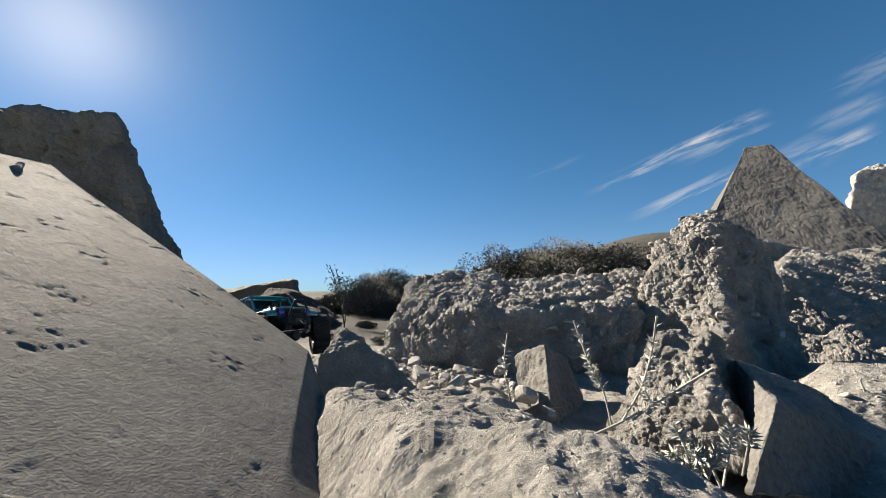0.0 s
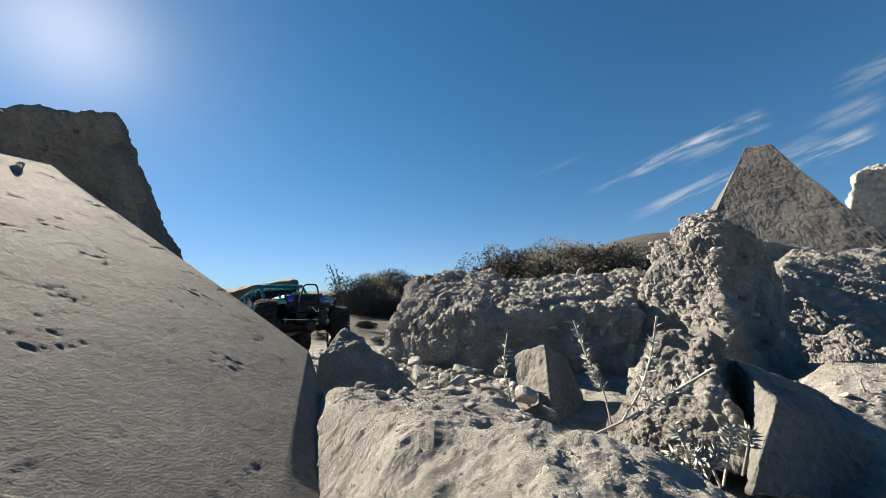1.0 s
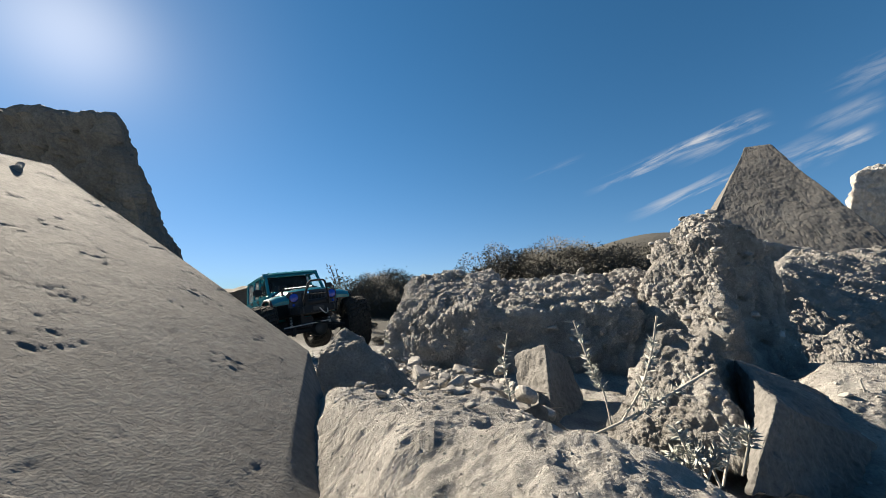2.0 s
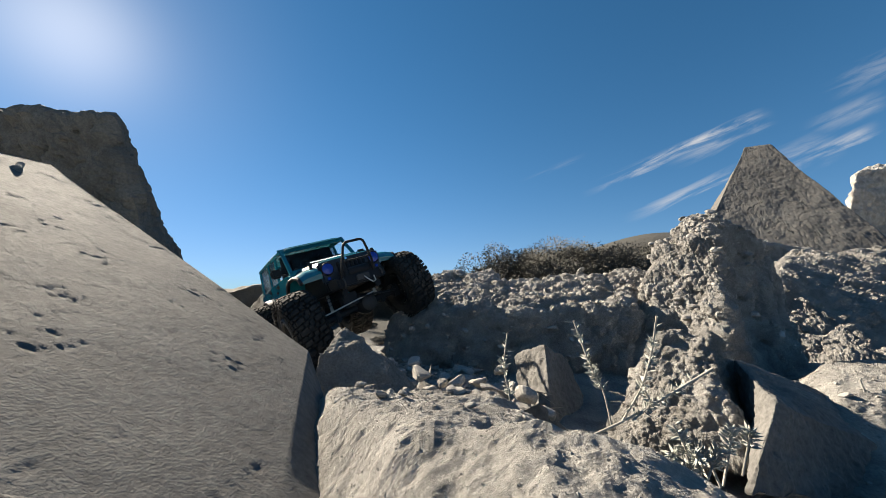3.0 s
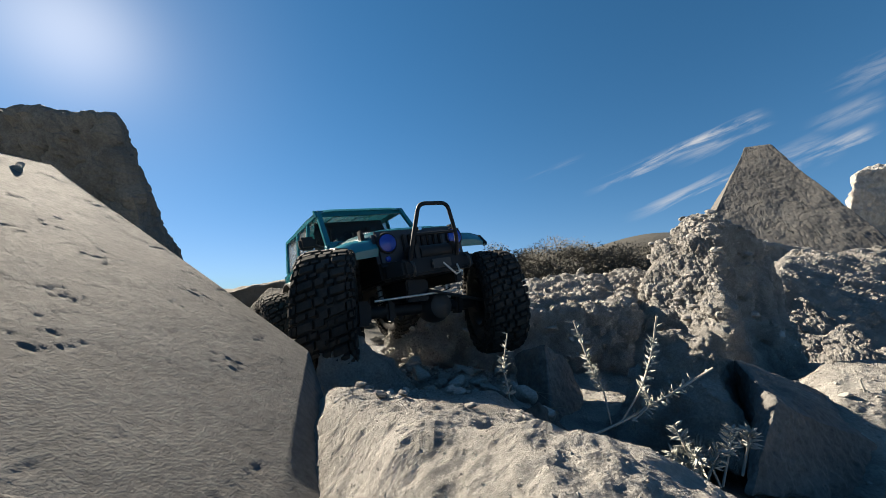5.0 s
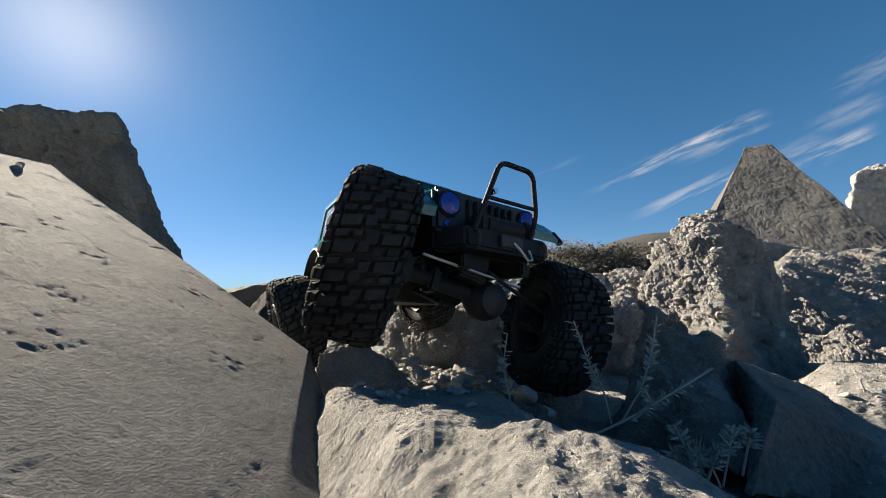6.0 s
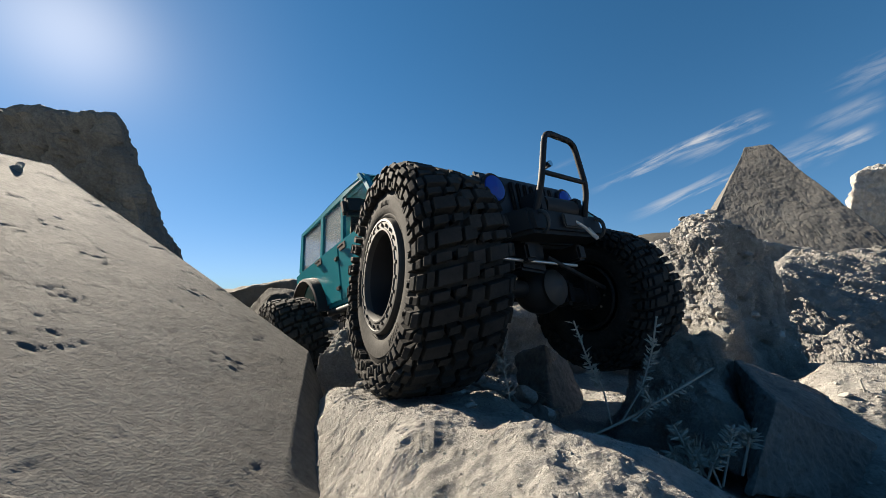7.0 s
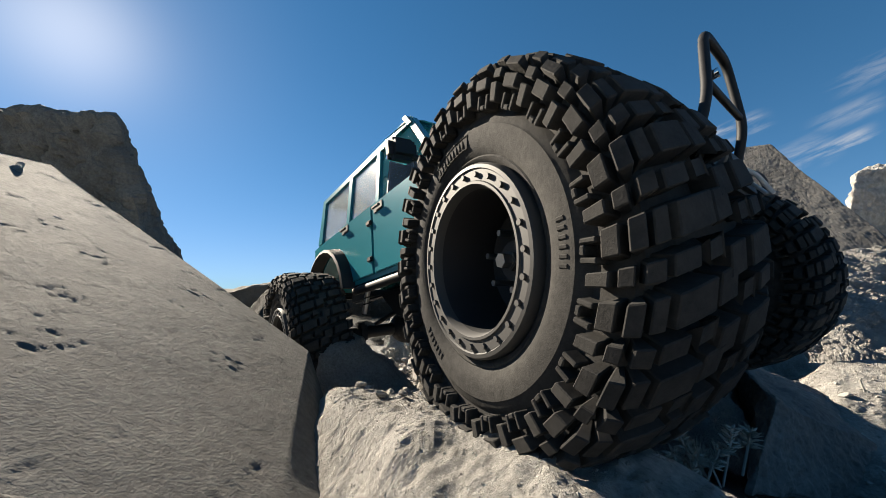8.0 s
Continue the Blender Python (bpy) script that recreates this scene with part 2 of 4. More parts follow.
def joined(own, bm):
    if bm is None:
        return own
    me = bpy.data.meshes.new("piece")
    own.to_mesh(me)
    own.free()
    bm.from_mesh(me)
    bpy.data.meshes.remove(me)
    return bm


def brick(a, b, bevel=0.0, bm=None):
    (x0, y0, z0), (x1, y1, z1) = a, b
    return hexa([(x0, y0, z0), (x1, y0, z0), (x1, y1, z0), (x0, y1, z0), (x0, y0, z1), (x1, y0, z1), (x1, y1, z1), (x0, y1, z1)], bevel, bm)


def prism(side, x0, x1, bevel=0.0, bm=None, lean=0.0):
    """A side view (y, z) drawn out from x0 to x1. lean: how far x1 is pulled back per metre of height above 0.1."""
    own = bmesh.new()
    s = 1 if x1 > x0 else -1
    a = [own.verts.new((x0 - s * lean * max(z - 0.1, 0), y, z)) for y, z in side]
    b = [own.verts.new((x1 - s * lean * max(z - 0.1, 0), y, z)) for y, z in side]
    own.faces.new(a)
    own.faces.new(b[::-1])
    for i in range(len(a)):
        j = (i + 1) % len(a)
        own.faces.new([a[i], b[i], b[j], a[j]])
    bmesh.ops.recalc_face_normals(own, faces=own.faces)
    bevelled(own, bevel)
    return joined(own, bm)


def rod(p, q, r, bm=None, sides=12, r2=None):
    own = bmesh.new()
    p, q = Vector(p), Vector(q)
    m = Matrix.Translation((p + q) / 2) @ (q - p).to_track_quat("Z", "Y").to_matrix().to_4x4()
    bmesh.ops.create_cone(own, cap_ends=True, segments=sides, radius1=r, radius2=r if r2 is None else r2, depth=(q - p).length, matrix=m)
    return joined(own, bm)


def tube(points, r, bm=None, sides=10, closed=False):
    """A bent pipe through the points."""
    own = bmesh.new()
    P = [Vector(p) for p in points]
    n = len(P)
    rings, up = [], Vector((0.31, 0.2, 0.93)).normalized()
    for i, p in enumerate(P):
        d = (P[(i + 1) % n] - P[i - 1]) if closed else P[min(i + 1, n - 1)] - P[max(i - 1, 0)]
        d.normalize()
        u = d.cross(up).normalized()
        w = d.cross(u)
        rings.append([own.verts.new(p + r * (u * math.cos(a) + w * math.sin(a))) for a in np.linspace(0, 2 * math.pi, sides, endpoint=False)])
    for i in range(n if closed else n - 1):
        a, b = rings[i], rings[(i + 1) % n]
        for k in range(sides):
            own.faces.new([a[k], a[(k + 1) % sides], b[(k + 1) % sides], b[k]])
    if not closed:
        own.faces.new(rings[0])
        own.faces.new(rings[-1][::-1])
    return joined(own, bm)


def rounded(points, r, steps=4):
    """The points with their inner corners rounded."""
    P = [Vector(p) for p in points]
    out = [P[0]]
    for a, b, c in zip(P, P[1:], P[2:]):
        i, o = b + (a - b).normalized() * r, b + (c - b).normalized() * r
        for k in range(steps + 1):
            t = k / steps
            out.append(i * (1 - t) ** 2 + b * 2 * t * (1 - t) + o * t * t)
    return out + [P[-1]]


def turned(profile, sides=64, bm=None):
    """A profile of (x, radius), turned about the x axis."""
    own = bmesh.new()
    rings = [[own.verts.new((x, r * math.cos(a), r * math.sin(a))) for a in np.linspace(0, 2 * math.pi, sides, endpoint=False)] for x, r in profile]
    for a, b in zip(rings, rings[1:]):
        for k in range(sides):
            own.faces.new([a[k], a[(k + 1) % sides], b[(k + 1) % sides], b[k]])
    return joined(own, bm)


def arc(cy, cz, r, a0, a1, n=8):
    return [(cy + r * math.cos(radians(a)), cz + r * math.sin(radians(a))) for a in np.linspace(a0, a1, n)]


TREAD_X = (0.0, 0.010, 0.0200, 0.0258, 0.0292, 0.0302, 0.0298)
TREAD_R = (0.0720, 0.0719, 0.0713, 0.0698, 0.0657, 0.0605, 0.0530)
TREAD_S = (0.0, 0.25, 0.48, 0.63, 0.78, 0.89, 1.0)


def tread_point(s, drop=0.0):
    """A point of the tyre's outer round (x, radius); s from 0 at the middle to 1 low on the sidewall; drop: how far inside it."""
    u = abs(s)
    x, r = np.interp(u, TREAD_S, TREAD_X), np.interp(u, TREAD_S, TREAD_R)
    e = 0.06
    dx = np.interp(u + e, TREAD_S, TREAD_X) - np.interp(u - e, TREAD_S, TREAD_X)
    dr = np.interp(u + e, TREAD_S, TREAD_R) - np.interp(u - e, TREAD_S, TREAD_R)
    n = math.hypot(dx, dr)
    x, r = x + dr / n * drop, r - dx / n * drop
    return (x if s >= 0 else -x), r


def lug(bm, side, s0, s1, a0, a1, height=0.0046, proud=0.0, skew=0.0, taper=0.07):
    """A tread block that follows the tyre's round from s0 to s1, between the angles a0 and a1."""
    n = max(1, int((s1 - s0) / 0.13))
    rings = []
    da = (a1 - a0) * taper
    for k in range(n + 1):
        s = s0 + (s1 - s0) * k / n
        inset = (s1 - s0) * 0.03 * (1 if k == 0 else -1 if k == n else 0)
        turn = skew * (1 - s)
        ring = []
        for drop, cut, shift in ((height, 0.0, 0.0), (-proud, da, inset)):
            x, r = tread_point(s + shift, drop)
            for a in ((a0 + cut + turn, a1 - cut + turn) if drop > 0 else (a1 - cut + turn, a0 + cut + turn)):
                ring.append(bm.verts.new((side * x, r * math.cos(a), r * math.sin(a))))
        rings.append(ring)
    for p, q in zip(rings, rings[1:]):
        for k in range(4):
            bm.faces.new([p[k], p[(k + 1) % 4], q[(k + 1) % 4], q[k]])
    bm.faces.new(rings[0][::-1])
    bm.faces.new(rings[-1])


def raised_bar(bm, side, r0, r1, a0, a1, x=0.0268):
    v = [bm.verts.new((side * h, r * math.cos(a), r * math.sin(a))) for h in (x - 0.0012, x) for r, a in ((r0, a0), (r1, a0), (r1, a1), (r0, a1))]
    for q in ((0, 3, 2, 1), (4, 5, 6, 7), (0, 1, 5, 4), (1, 2, 6, 5), (2, 3, 7, 6), (3, 0, 4, 7)):
        bm.faces.new([v[i] for i in q])


def tyre_mesh():
    outer = [tread_point(s, 0.0058) for s in np.linspace(1.0, 0.0, 14)]
    wall = [(0.0200, 0.0345), (0.0226, 0.0362), (0.0240, 0.0372), (0.0246, 0.0384), (0.0243, 0.0390), (0.0252, 0.0402), (0.0262, 0.0430), (0.0265, 0.0462), (0.0264, 0.0492), (0.0258, 0.0500), (0.0256, 0.0512)]
    half = wall + [p for p in outer if p[1] > 0.0515]
    carcass = turned([(-x, r) for x, r in half] + [(x, r) for x, r in half[-2::-1]], 128)
    bm = bmesh.new()
    rng = random.Random(4)
    count = 24
    step = 2 * math.pi / count
    for i in range(count):
        for side in (-1, 1):
            a = step * (i + (0.5 if side > 0 else 0))

            def rows(start, width, spans, skew):
                for s0, s1, proud in spans:
                    j = rng.uniform(-0.01, 0.01)
                    lug(bm, side, s0, s1, a + step * (start + j), a + step * (start + width + j), 0.0062, proud + rng.uniform(0, 0.0003), skew * side)

            # long row: a large middle block, then stepped shoulder blocks
            rows(0.02, 0.47, ((-0.05, 0.15, 0.0), (0.20, 0.52, 0.0006), (0.55, 0.655, 0.0), (0.69, 0.785, 0.0012), (0.82, 0.905, 0.0004)), 0.16)
            # short row between two long ones
            rows(0.60, 0.29, ((0.12, 0.28, -0.0004), (0.34, 0.55, 0.0), (0.60, 0.71, 0.0007), (0.755, 0.84, 0.0)), 0.16)
            rows(0.61, 0.26, ((0.87, 0.97, 0.0002),), 0.16)
            # open blocks on the sidewall: two bars and a foot
            for b0, b1, s0, s1 in ((0.04, 0.15, 0.925, 1.0), (0.36, 0.48, 0.925, 1.0), (0.15, 0.36, 0.975, 1.0)):
                lug(bm, side, s0, s1, a + step * b0, a + step * b1, 0.005, 0.0)
    # moulded lettering as raised bars, and a framed plate
    for a0, n in ((0.3, 7), (2.4, 9), (4.3, 6)):
        for k in range(n):
            for side in (-1, 1):
                raised_bar(bm, side, 0.0440, 0.0472, a0 + k * 0.055, a0 + k * 0.055 + 0.032)
    for side in (-1, 1):
        for r0, r1, a0, a1 in ((0.0428, 0.0432, 2.34, 2.94), (0.0480, 0.0484, 2.34, 2.94)):
            for k in range(8):
                raised_bar(bm, side, r0, r1, a0 + (a1 - a0) * k / 8, a0 + (a1 - a0) * (k + 1) / 8)
        for a0 in (2.34, 2.93):
            raised_bar(bm, side, 0.0428, 0.0484, a0, a0 + 0.012)
    for b in (carcass, bm):
        b.transform(Matrix.Diagonal((0.98, 1.036, 1.036, 1)))
    return carcass, bm


def wheels(root):
    """Four deep-dish beadlock wheels; the dish opens towards -x, and the far pair is turned about."""
    made, first = [], None
    for end in (-1, 1):
        for side in (-1, 1):
            if first is None:
                w = part("wheel", turned([(-0.0240, 0.0284), (-0.0228, 0.0278), (0.004, 0.0250), (0.0075, 0.018), (0.0075, 0.0)]), BLACK, root, "deep black dished wheel", 40)
                carcass, tread = tyre_mesh()
                bmesh.ops.recalc_face_normals(tread, faces=tread.faces)
                bmesh.ops.bevel(tread, geom=[e for e in tread.edges if e.calc_face_angle(0) > 0.6], offset=0.00035, segments=1, affect="EDGES")
                part("tyre", carcass, RUBBER, w, "dusty black off-road tyre", 30)
                tagged(part("tread", tread, RUBBER, w, "chunky rubber tread blocks", 20), kind="stuff")
                part("beadlock_ring", turned([(-0.0205, 0.0374), (-0.0254, 0.0374), (-0.0266, 0.0366), (-0.0268, 0.0352), (-0.0262, 0.0348), (-0.0262, 0.0306), (-0.0268, 0.0302), (-0.0268, 0.0292), (-0.0256, 0.0285), (-0.0228, 0.0278)]), GUNMETAL, w, "grey metal beadlock ring", 40)
                part("inner_rim", turned([(0.0215, 0.0345), (0.024, 0.033), (0.022, 0.031), (0.004, 0.0255), (0.0075, 0.018)]), BLACK, w, "", 40)
                hub = rod((-0.004, 0, 0), (0.010, 0, 0), 0.0085, None, 20)
                rod((-0.0065, 0, 0), (-0.004, 0, 0), 0.0045, hub, 6)
                part("hub", hub, GUNMETAL, w, "metal wheel hub", 40)
                part("axle_nut", rod((-0.011, 0, 0), (-0.0065, 0, 0), 0.0032, None, 6), SILVER, w, "bright axle nut")
                bolt = None
                for k in range(24):
                    a = 2 * math.pi * k / 24
                    if bolt is None:
                        bolt = part("bolt", rod((-0.0274, 0, 0), (-0.0255, 0, 0), 0.0011, None, 8), GUNMETAL, w)
                        b = bolt
                    else:
                        b = bolt.copy()
                        scene.collection.objects.link(b)
                    b.location = (0, 0.0327 * math.cos(a), 0.0327 * math.sin(a))
                for k in range(6):
                    a = 2 * math.pi * (k + 0.5) / 6
                    p = rod((-0.0085, 0.0125 * math.cos(a), 0.0125 * math.sin(a)), (0.008, 0.0125 * math.cos(a), 0.0125 * math.sin(a)), 0.0014, None, 6)
                    part("hub_screw", p, SILVER, w)
                first = w
            else:
                w = copy_thing(first, Matrix.Identity(4))
            made.append((w, end, side))
    return made


def body_shell(root):
    """The painted shell. Forward is -y; the sides are at x = -0.086 and 0.086."""
    W = 0.086
    # tub with the rear wheel arches
    side = [(-0.062, 0.028), (0.098, 0.028)] + arc(0.1565, 0.018, 0.064, 165, 20, 9) + [(0.225, 0.045), (0.226, 0.104), (0.10, 0.108), (-0.055, 0.110), (-0.066, 0.106)]
    part("tub", prism(side, -W, W, 0.004), TEAL, root, "teal painted body tub", 35)
    part("interior", brick((-0.07, -0.045, 0.1085), (0.07, 0.2, 0.1125), 0.001), BLACK, root, "black cabin floor")
    for s in (-1, 1):
        part("seat", brick((s * 0.052, 0.012, 0.112), (s * 0.018, 0.024, 0.152), 0.004), BLACK, root, "black seat back", 40)
    # added panel that blocks light through the cabin, so the windscreen looks dark
    part("blackout_panel", hexa([(-0.070, 0.042, 0.112), (0.070, 0.042, 0.112), (0.070, 0.046, 0.112), (-0.070, 0.046, 0.112), (-0.062, 0.042, 0.168), (0.062, 0.042, 0.168), (0.062, 0.046, 0.168), (-0.062, 0.046, 0.168)], 0.001), BLACK, root, "added black panel that darkens the view through the cabin")
    dash = brick((-0.066, -0.055, 0.108), (0.066, -0.03, 0.121), 0.004)
    part("dashboard", dash, BLACK, root, "black dashboard", 40)
    wheel = tube([(-0.032 + 0.011 * math.cos(a), -0.024 + 0.004 * math.sin(a), 0.125 + 0.011 * math.sin(a)) for a in np.linspace(0, 2 * math.pi, 18, endpoint=False)], 0.0015, None, 6, True)
    part("steering_wheel", wheel, BLACK, root, "", 60)

    # hard top: roof, posts
    def at(s, y, z):
        return s * (W - 0.004 - 0.10 * (z - 0.108)), y, z

    roof = bmesh.new()
    rows = []
    for y, z in ((-0.022, 0.1675), (-0.013, 0.1730), (0.03, 0.1765), (0.10, 0.1785), (0.17, 0.1785), (0.212, 0.176), (0.219, 0.171)):
        row = []
        for u in np.linspace(-1, 1, 13):
            edge = max(abs(u) - 0.72, 0) / 0.28
            x = u * (0.0772 - 0.006 * max(y, 0) / 0.2)
            row.append(roof.verts.new((x, y, z - 0.0065 * edge ** 2)))
        rows.append(row)
    for a, b in zip(rows, rows[1:]):
        for k in range(12):
            roof.faces.new([a[k], a[k + 1], b[k + 1], b[k]])
    bmesh.ops.solidify(roof, geom=roof.faces[:], thickness=0.0035)
    part("roof", roof, TEAL, root, "teal hard top", 50)
    for k in range(5):
        part("roof_rib", brick((-0.05 + k * 0.025 - 0.002, 0.03, 0.1765), (-0.05 + k * 0.025 + 0.002, 0.19, 0.1803), 0.001), TEAL, root)
    for s in (-1, 1):
        def post(name, y0, y1, t0, t1, thick=0.005, zb=0.106, zt=0.168):
            a, b = at(s, y0, zb), at(s, y1, zb)
            c, d = at(s, t0, zt), at(s, t1, zt)
            C = [a, b, (b[0] - s * thick, b[1], zb), (a[0] - s * thick, a[1], zb), c, d, (d[0] - s * thick, d[1], zt), (c[0] - s * thick, c[1], zt)]
            part(name, hexa(C, 0.001), TEAL, root, "", 40)

        post("windscreen_post", -0.064, -0.055, -0.020, -0.011, 0.007)
        post("door_post", 0.038, 0.047, 0.040, 0.048)
        post("rear_door_post", 0.112, 0.122, 0.110, 0.122)
        post("tail_post", 0.205, 0.222, 0.205, 0.217)
        rail = hexa([at(s, -0.016, 0.162), at(s, 0.217, 0.162), (at(s, 0.217, 0.162)[0] - s * 0.005, 0.217, 0.162), (at(s, -0.016, 0.162)[0] - s * 0.005, -0.016, 0.162),
            at(s, -0.018, 0.170), at(s, 0.217, 0.170), (at(s, 0.217, 0.17)[0] - s * 0.005, 0.217, 0.170), (at(s, -0.018, 0.17)[0] - s * 0.005, -0.018, 0.170)], 0.001)
        part("roof_rail", rail, TEAL, root, "", 40)
        for y0, y1, t0, t1 in ((-0.055, 0.038, -0.011, 0.040), (0.047, 0.112, 0.048, 0.110), (0.122, 0.205, 0.122, 0.205)):
            inner = [(x - s * 0.0022, y, z) for x, y, z in (at(s, y0, 0.108), at(s, y1, 0.108), at(s, t1, 0.164), at(s, t0, 0.164))]
            a, b, c, d = inner
            back = [(x - s * 0.001, y, z) for x, y, z in inner]
            pane = hexa([a, b, back[1], back[0], d, c, back[2], back[3]])
            part("side_window", pane, PANE if t0 > 0 else GLASS, root, "plastic side window").visible_shadow = False
        # doors proud of the tub
        for kind, y0, y1 in (("front_door", -0.050, 0.041), ("rear_door", 0.044, 0.122)):
            if kind == "front_door":
                outline = [(y0, 0.036), (y1, 0.036), (y1, 0.104), (y0 + 0.004, 0.104), (y0, 0.098)]
            else:
                outline = [(y0, 0.036), (0.096, 0.036)] + arc(0.1565, 0.018, 0.068, 163, 122, 5) + [(y1, 0.104), (y0, 0.104)]
            door = part(kind, prism(outline, s * (W - 0.002), s * (W + 0.0022), 0.0008), TEAL, root, "teal door panel", 40)
            hy = y1 - 0.013
            handle = brick((s * (W + 0.004), hy - 0.008, 0.0955), (s * (W + 0.0065), hy + 0.008, 0.0995), 0.0012)
            brick((s * (W + 0.002), hy - 0.009, 0.093), (s * (W + 0.003), hy + 0.009, 0.102), 0.0005, handle)
            part("door_handle", handle, BLACK, door, "black door handle", 40)
            for hz in (0.048, 0.084):
                part("hinge", brick((s * (W + 0.001), y0 - 0.001, hz), (s * (W + 0.0048), y0 + 0.008, hz + 0.005), 0.001), BLACK, door, "black door hinge", 40)
        part("sill", rod((s * 0.084, -0.06, 0.026), (s * 0.084, 0.095, 0.026), 0.0042), BLACK, root, "black rock slider", 50)
        # mirrors on arms
        arm = rod((s * 0.082, -0.048, 0.108), (s * 0.094, -0.044, 0.114), 0.0025)
        mirror = part("wing_mirror", joined(hexa([(s * 0.091, -0.049, 0.109), (s * 0.113, -0.045, 0.109), (s * 0.113, -0.033, 0.109), (s * 0.091, -0.036, 0.109),
            (s * 0.090, -0.049, 0.128), (s * 0.114, -0.045, 0.128), (s * 0.114, -0.032, 0.128), (s * 0.090, -0.036, 0.128)], 0.004), arm), BLACK, root, "black wing mirror", 45)
        part("mirror_glass", brick((s * 0.093, -0.0345, 0.1115), (s * 0.111, -0.0322, 0.1255), 0.0005), CHROME, mirror)

    # windscreen
    def screen(x0, x1, zb, zt, thick=0.001):
        k = (-0.018 + 0.062) / (0.166 - 0.108)
        yb, yt = -0.062 + (zb - 0.108) * k, -0.062 + (zt - 0.108) * k
        tx = 1 - 0.0025 * 20 * (zt - zb)
        return hexa([(x0, yb, zb), (x1, yb, zb), (x1, yb + thick, zb), (x0, yb + thick, zb), (x0 * tx, yt, zt), (x1 * tx, yt, zt), (x1 * tx, yt + thick, zt), (x0 * tx, yt + thick, zt)])

    part("windscreen", screen(-0.072, 0.072, 0.112, 0.164), GLASS, root, "clear windscreen").visible_shadow = False
    part("windscreen_header", screen(-0.0785, 0.0785, 0.160, 0.1715, 0.006), TEAL, root)
    part("cowl", hexa([(-0.080, -0.070, 0.100), (0.080, -0.070, 0.100), (0.080, -0.052, 0.100), (-0.080, -0.052, 0.100),
        (-0.078, -0.068, 0.113), (0.078, -0.068, 0.113), (0.078, -0.054, 0.116), (-0.078, -0.054, 0.116)], 0.003), TEAL, root, "", 40)
    tail = brick((-0.074, 0.216, 0.108), (0.074, 0.222, 0.118), 0.002)
    brick((-0.066, 0.212, 0.160), (0.066, 0.219, 0.170), 0.002, tail)
    part("tail_frame", tail, TEAL, root, "", 40)
    part("rear_window", hexa([(-0.070, 0.217, 0.118), (0.070, 0.217, 0.118), (0.070, 0.218, 0.118), (-0.070, 0.218, 0.118),
        (-0.064, 0.214, 0.160), (0.064, 0.214, 0.160), (0.064, 0.215, 0.160), (-0.064, 0.215, 0.160)]), GLASS, root, "clear rear window").visible_shadow = False

    # the cab stands tall over the tub
    for ob in root.children:
        if ob.name.split(".")[0] in ("roof", "roof_rib", "roof_rail", "windscreen", "windscreen_post", "windscreen_header", "door_post", "rear_door_post", "tail_post", "tail_frame", "side_window", "rear_window"):
            for v in ob.data.vertices:
                v.co.z += 0.045 * max(v.co.z - 0.108, 0)

    # light bar behind the windscreen's foot
    bar = part("light_bar", brick((-0.040, -0.0735, 0.1165), (0.040, -0.066, 0.1245), 0.0015), BLACK, root, "black light bar with a row of white lamps", 40)
    for s in (-1, 1):
        part("bar_bracket", brick((s * 0.041, -0.072, 0.110), (s * 0.044, -0.066, 0.1235), 0.0005), BLACK, bar)
    leds = bmesh.new()
    for k in range(22):
        bmesh.ops.create_icosphere(leds, subdivisions=1, radius=0.0012, matrix=Matrix.Translation((-0.037 + k * 0.074 / 21, -0.0738, 0.1205)))
    part("lamp_row", leds, LED, bar, "row of small bright white lamps", 60)

    # bonnet, wings, grille
    hood = bmesh.new()
    rows = []
    for y, z, w in ((-0.066, 0.1125, 0.0765), (-0.10, 0.1105, 0.073), (-0.14, 0.1075, 0.069), (-0.165, 0.1045, 0.0665), (-0.174, 0.100, 0.0655)):
        row = []
        for u in np.linspace(-1, 1, 17):
            edge = max(abs(u) - 0.8, 0) / 0.2
            bulge = 0.003 * (1 if abs(u) < 0.38 else max(0, 1 - (abs(u) - 0.38) / 0.1)) * (1 if y > -0.16 else 0.4)
            row.append(hood.verts.new((u * w, y, z + bulge - 0.010 * edge ** 2)))
        rows.append(row)
    for a, b in zip(rows, rows[1:]):
        for k in range(16):
            hood.faces.new([a[k], a[k + 1], b[k + 1], b[k]])
    bmesh.ops.solidify(hood, geom=hood.faces[:], thickness=0.004)
    bonnet = part("bonnet", hood, TEAL, root, "teal bonnet with a raised middle", 40)
    for s in (-1, 1):
        part("bonnet_catch", brick((s * 0.066, -0.158, 0.094), (s * 0.071, -0.148, 0.108), 0.001), BLACK, bonnet, "black bonnet catch", 40)
    part("engine_bay", hexa([(-0.060, -0.176, 0.040), (0.060, -0.176, 0.040), (0.070, -0.066, 0.035), (-0.070, -0.066, 0.035),
        (-0.064, -0.174, 0.098), (0.064, -0.174, 0.098), (0.0745, -0.066, 0.106), (-0.0745, -0.066, 0.106)], 0.003), BLACK, root, "", 40)
    grille = part("grille", hexa([(-0.064, -0.182, 0.058), (0.064, -0.182, 0.058), (0.064, -0.172, 0.058), (-0.064, -0.172, 0.058),
        (-0.066, -0.180, 0.101), (0.066, -0.180, 0.101), (0.066, -0.170, 0.101), (-0.066, -0.170, 0.101)], 0.004), BLACKBLUE, root, "dark grille panel with upright slots", 40)
    for k in range(7):
        x = -0.027 + k * 0.009
        part("grille_slat", brick((x - 0.0028, -0.1845, 0.064), (x + 0.0028, -0.180, 0.094), 0.0012), BLACK, grille)
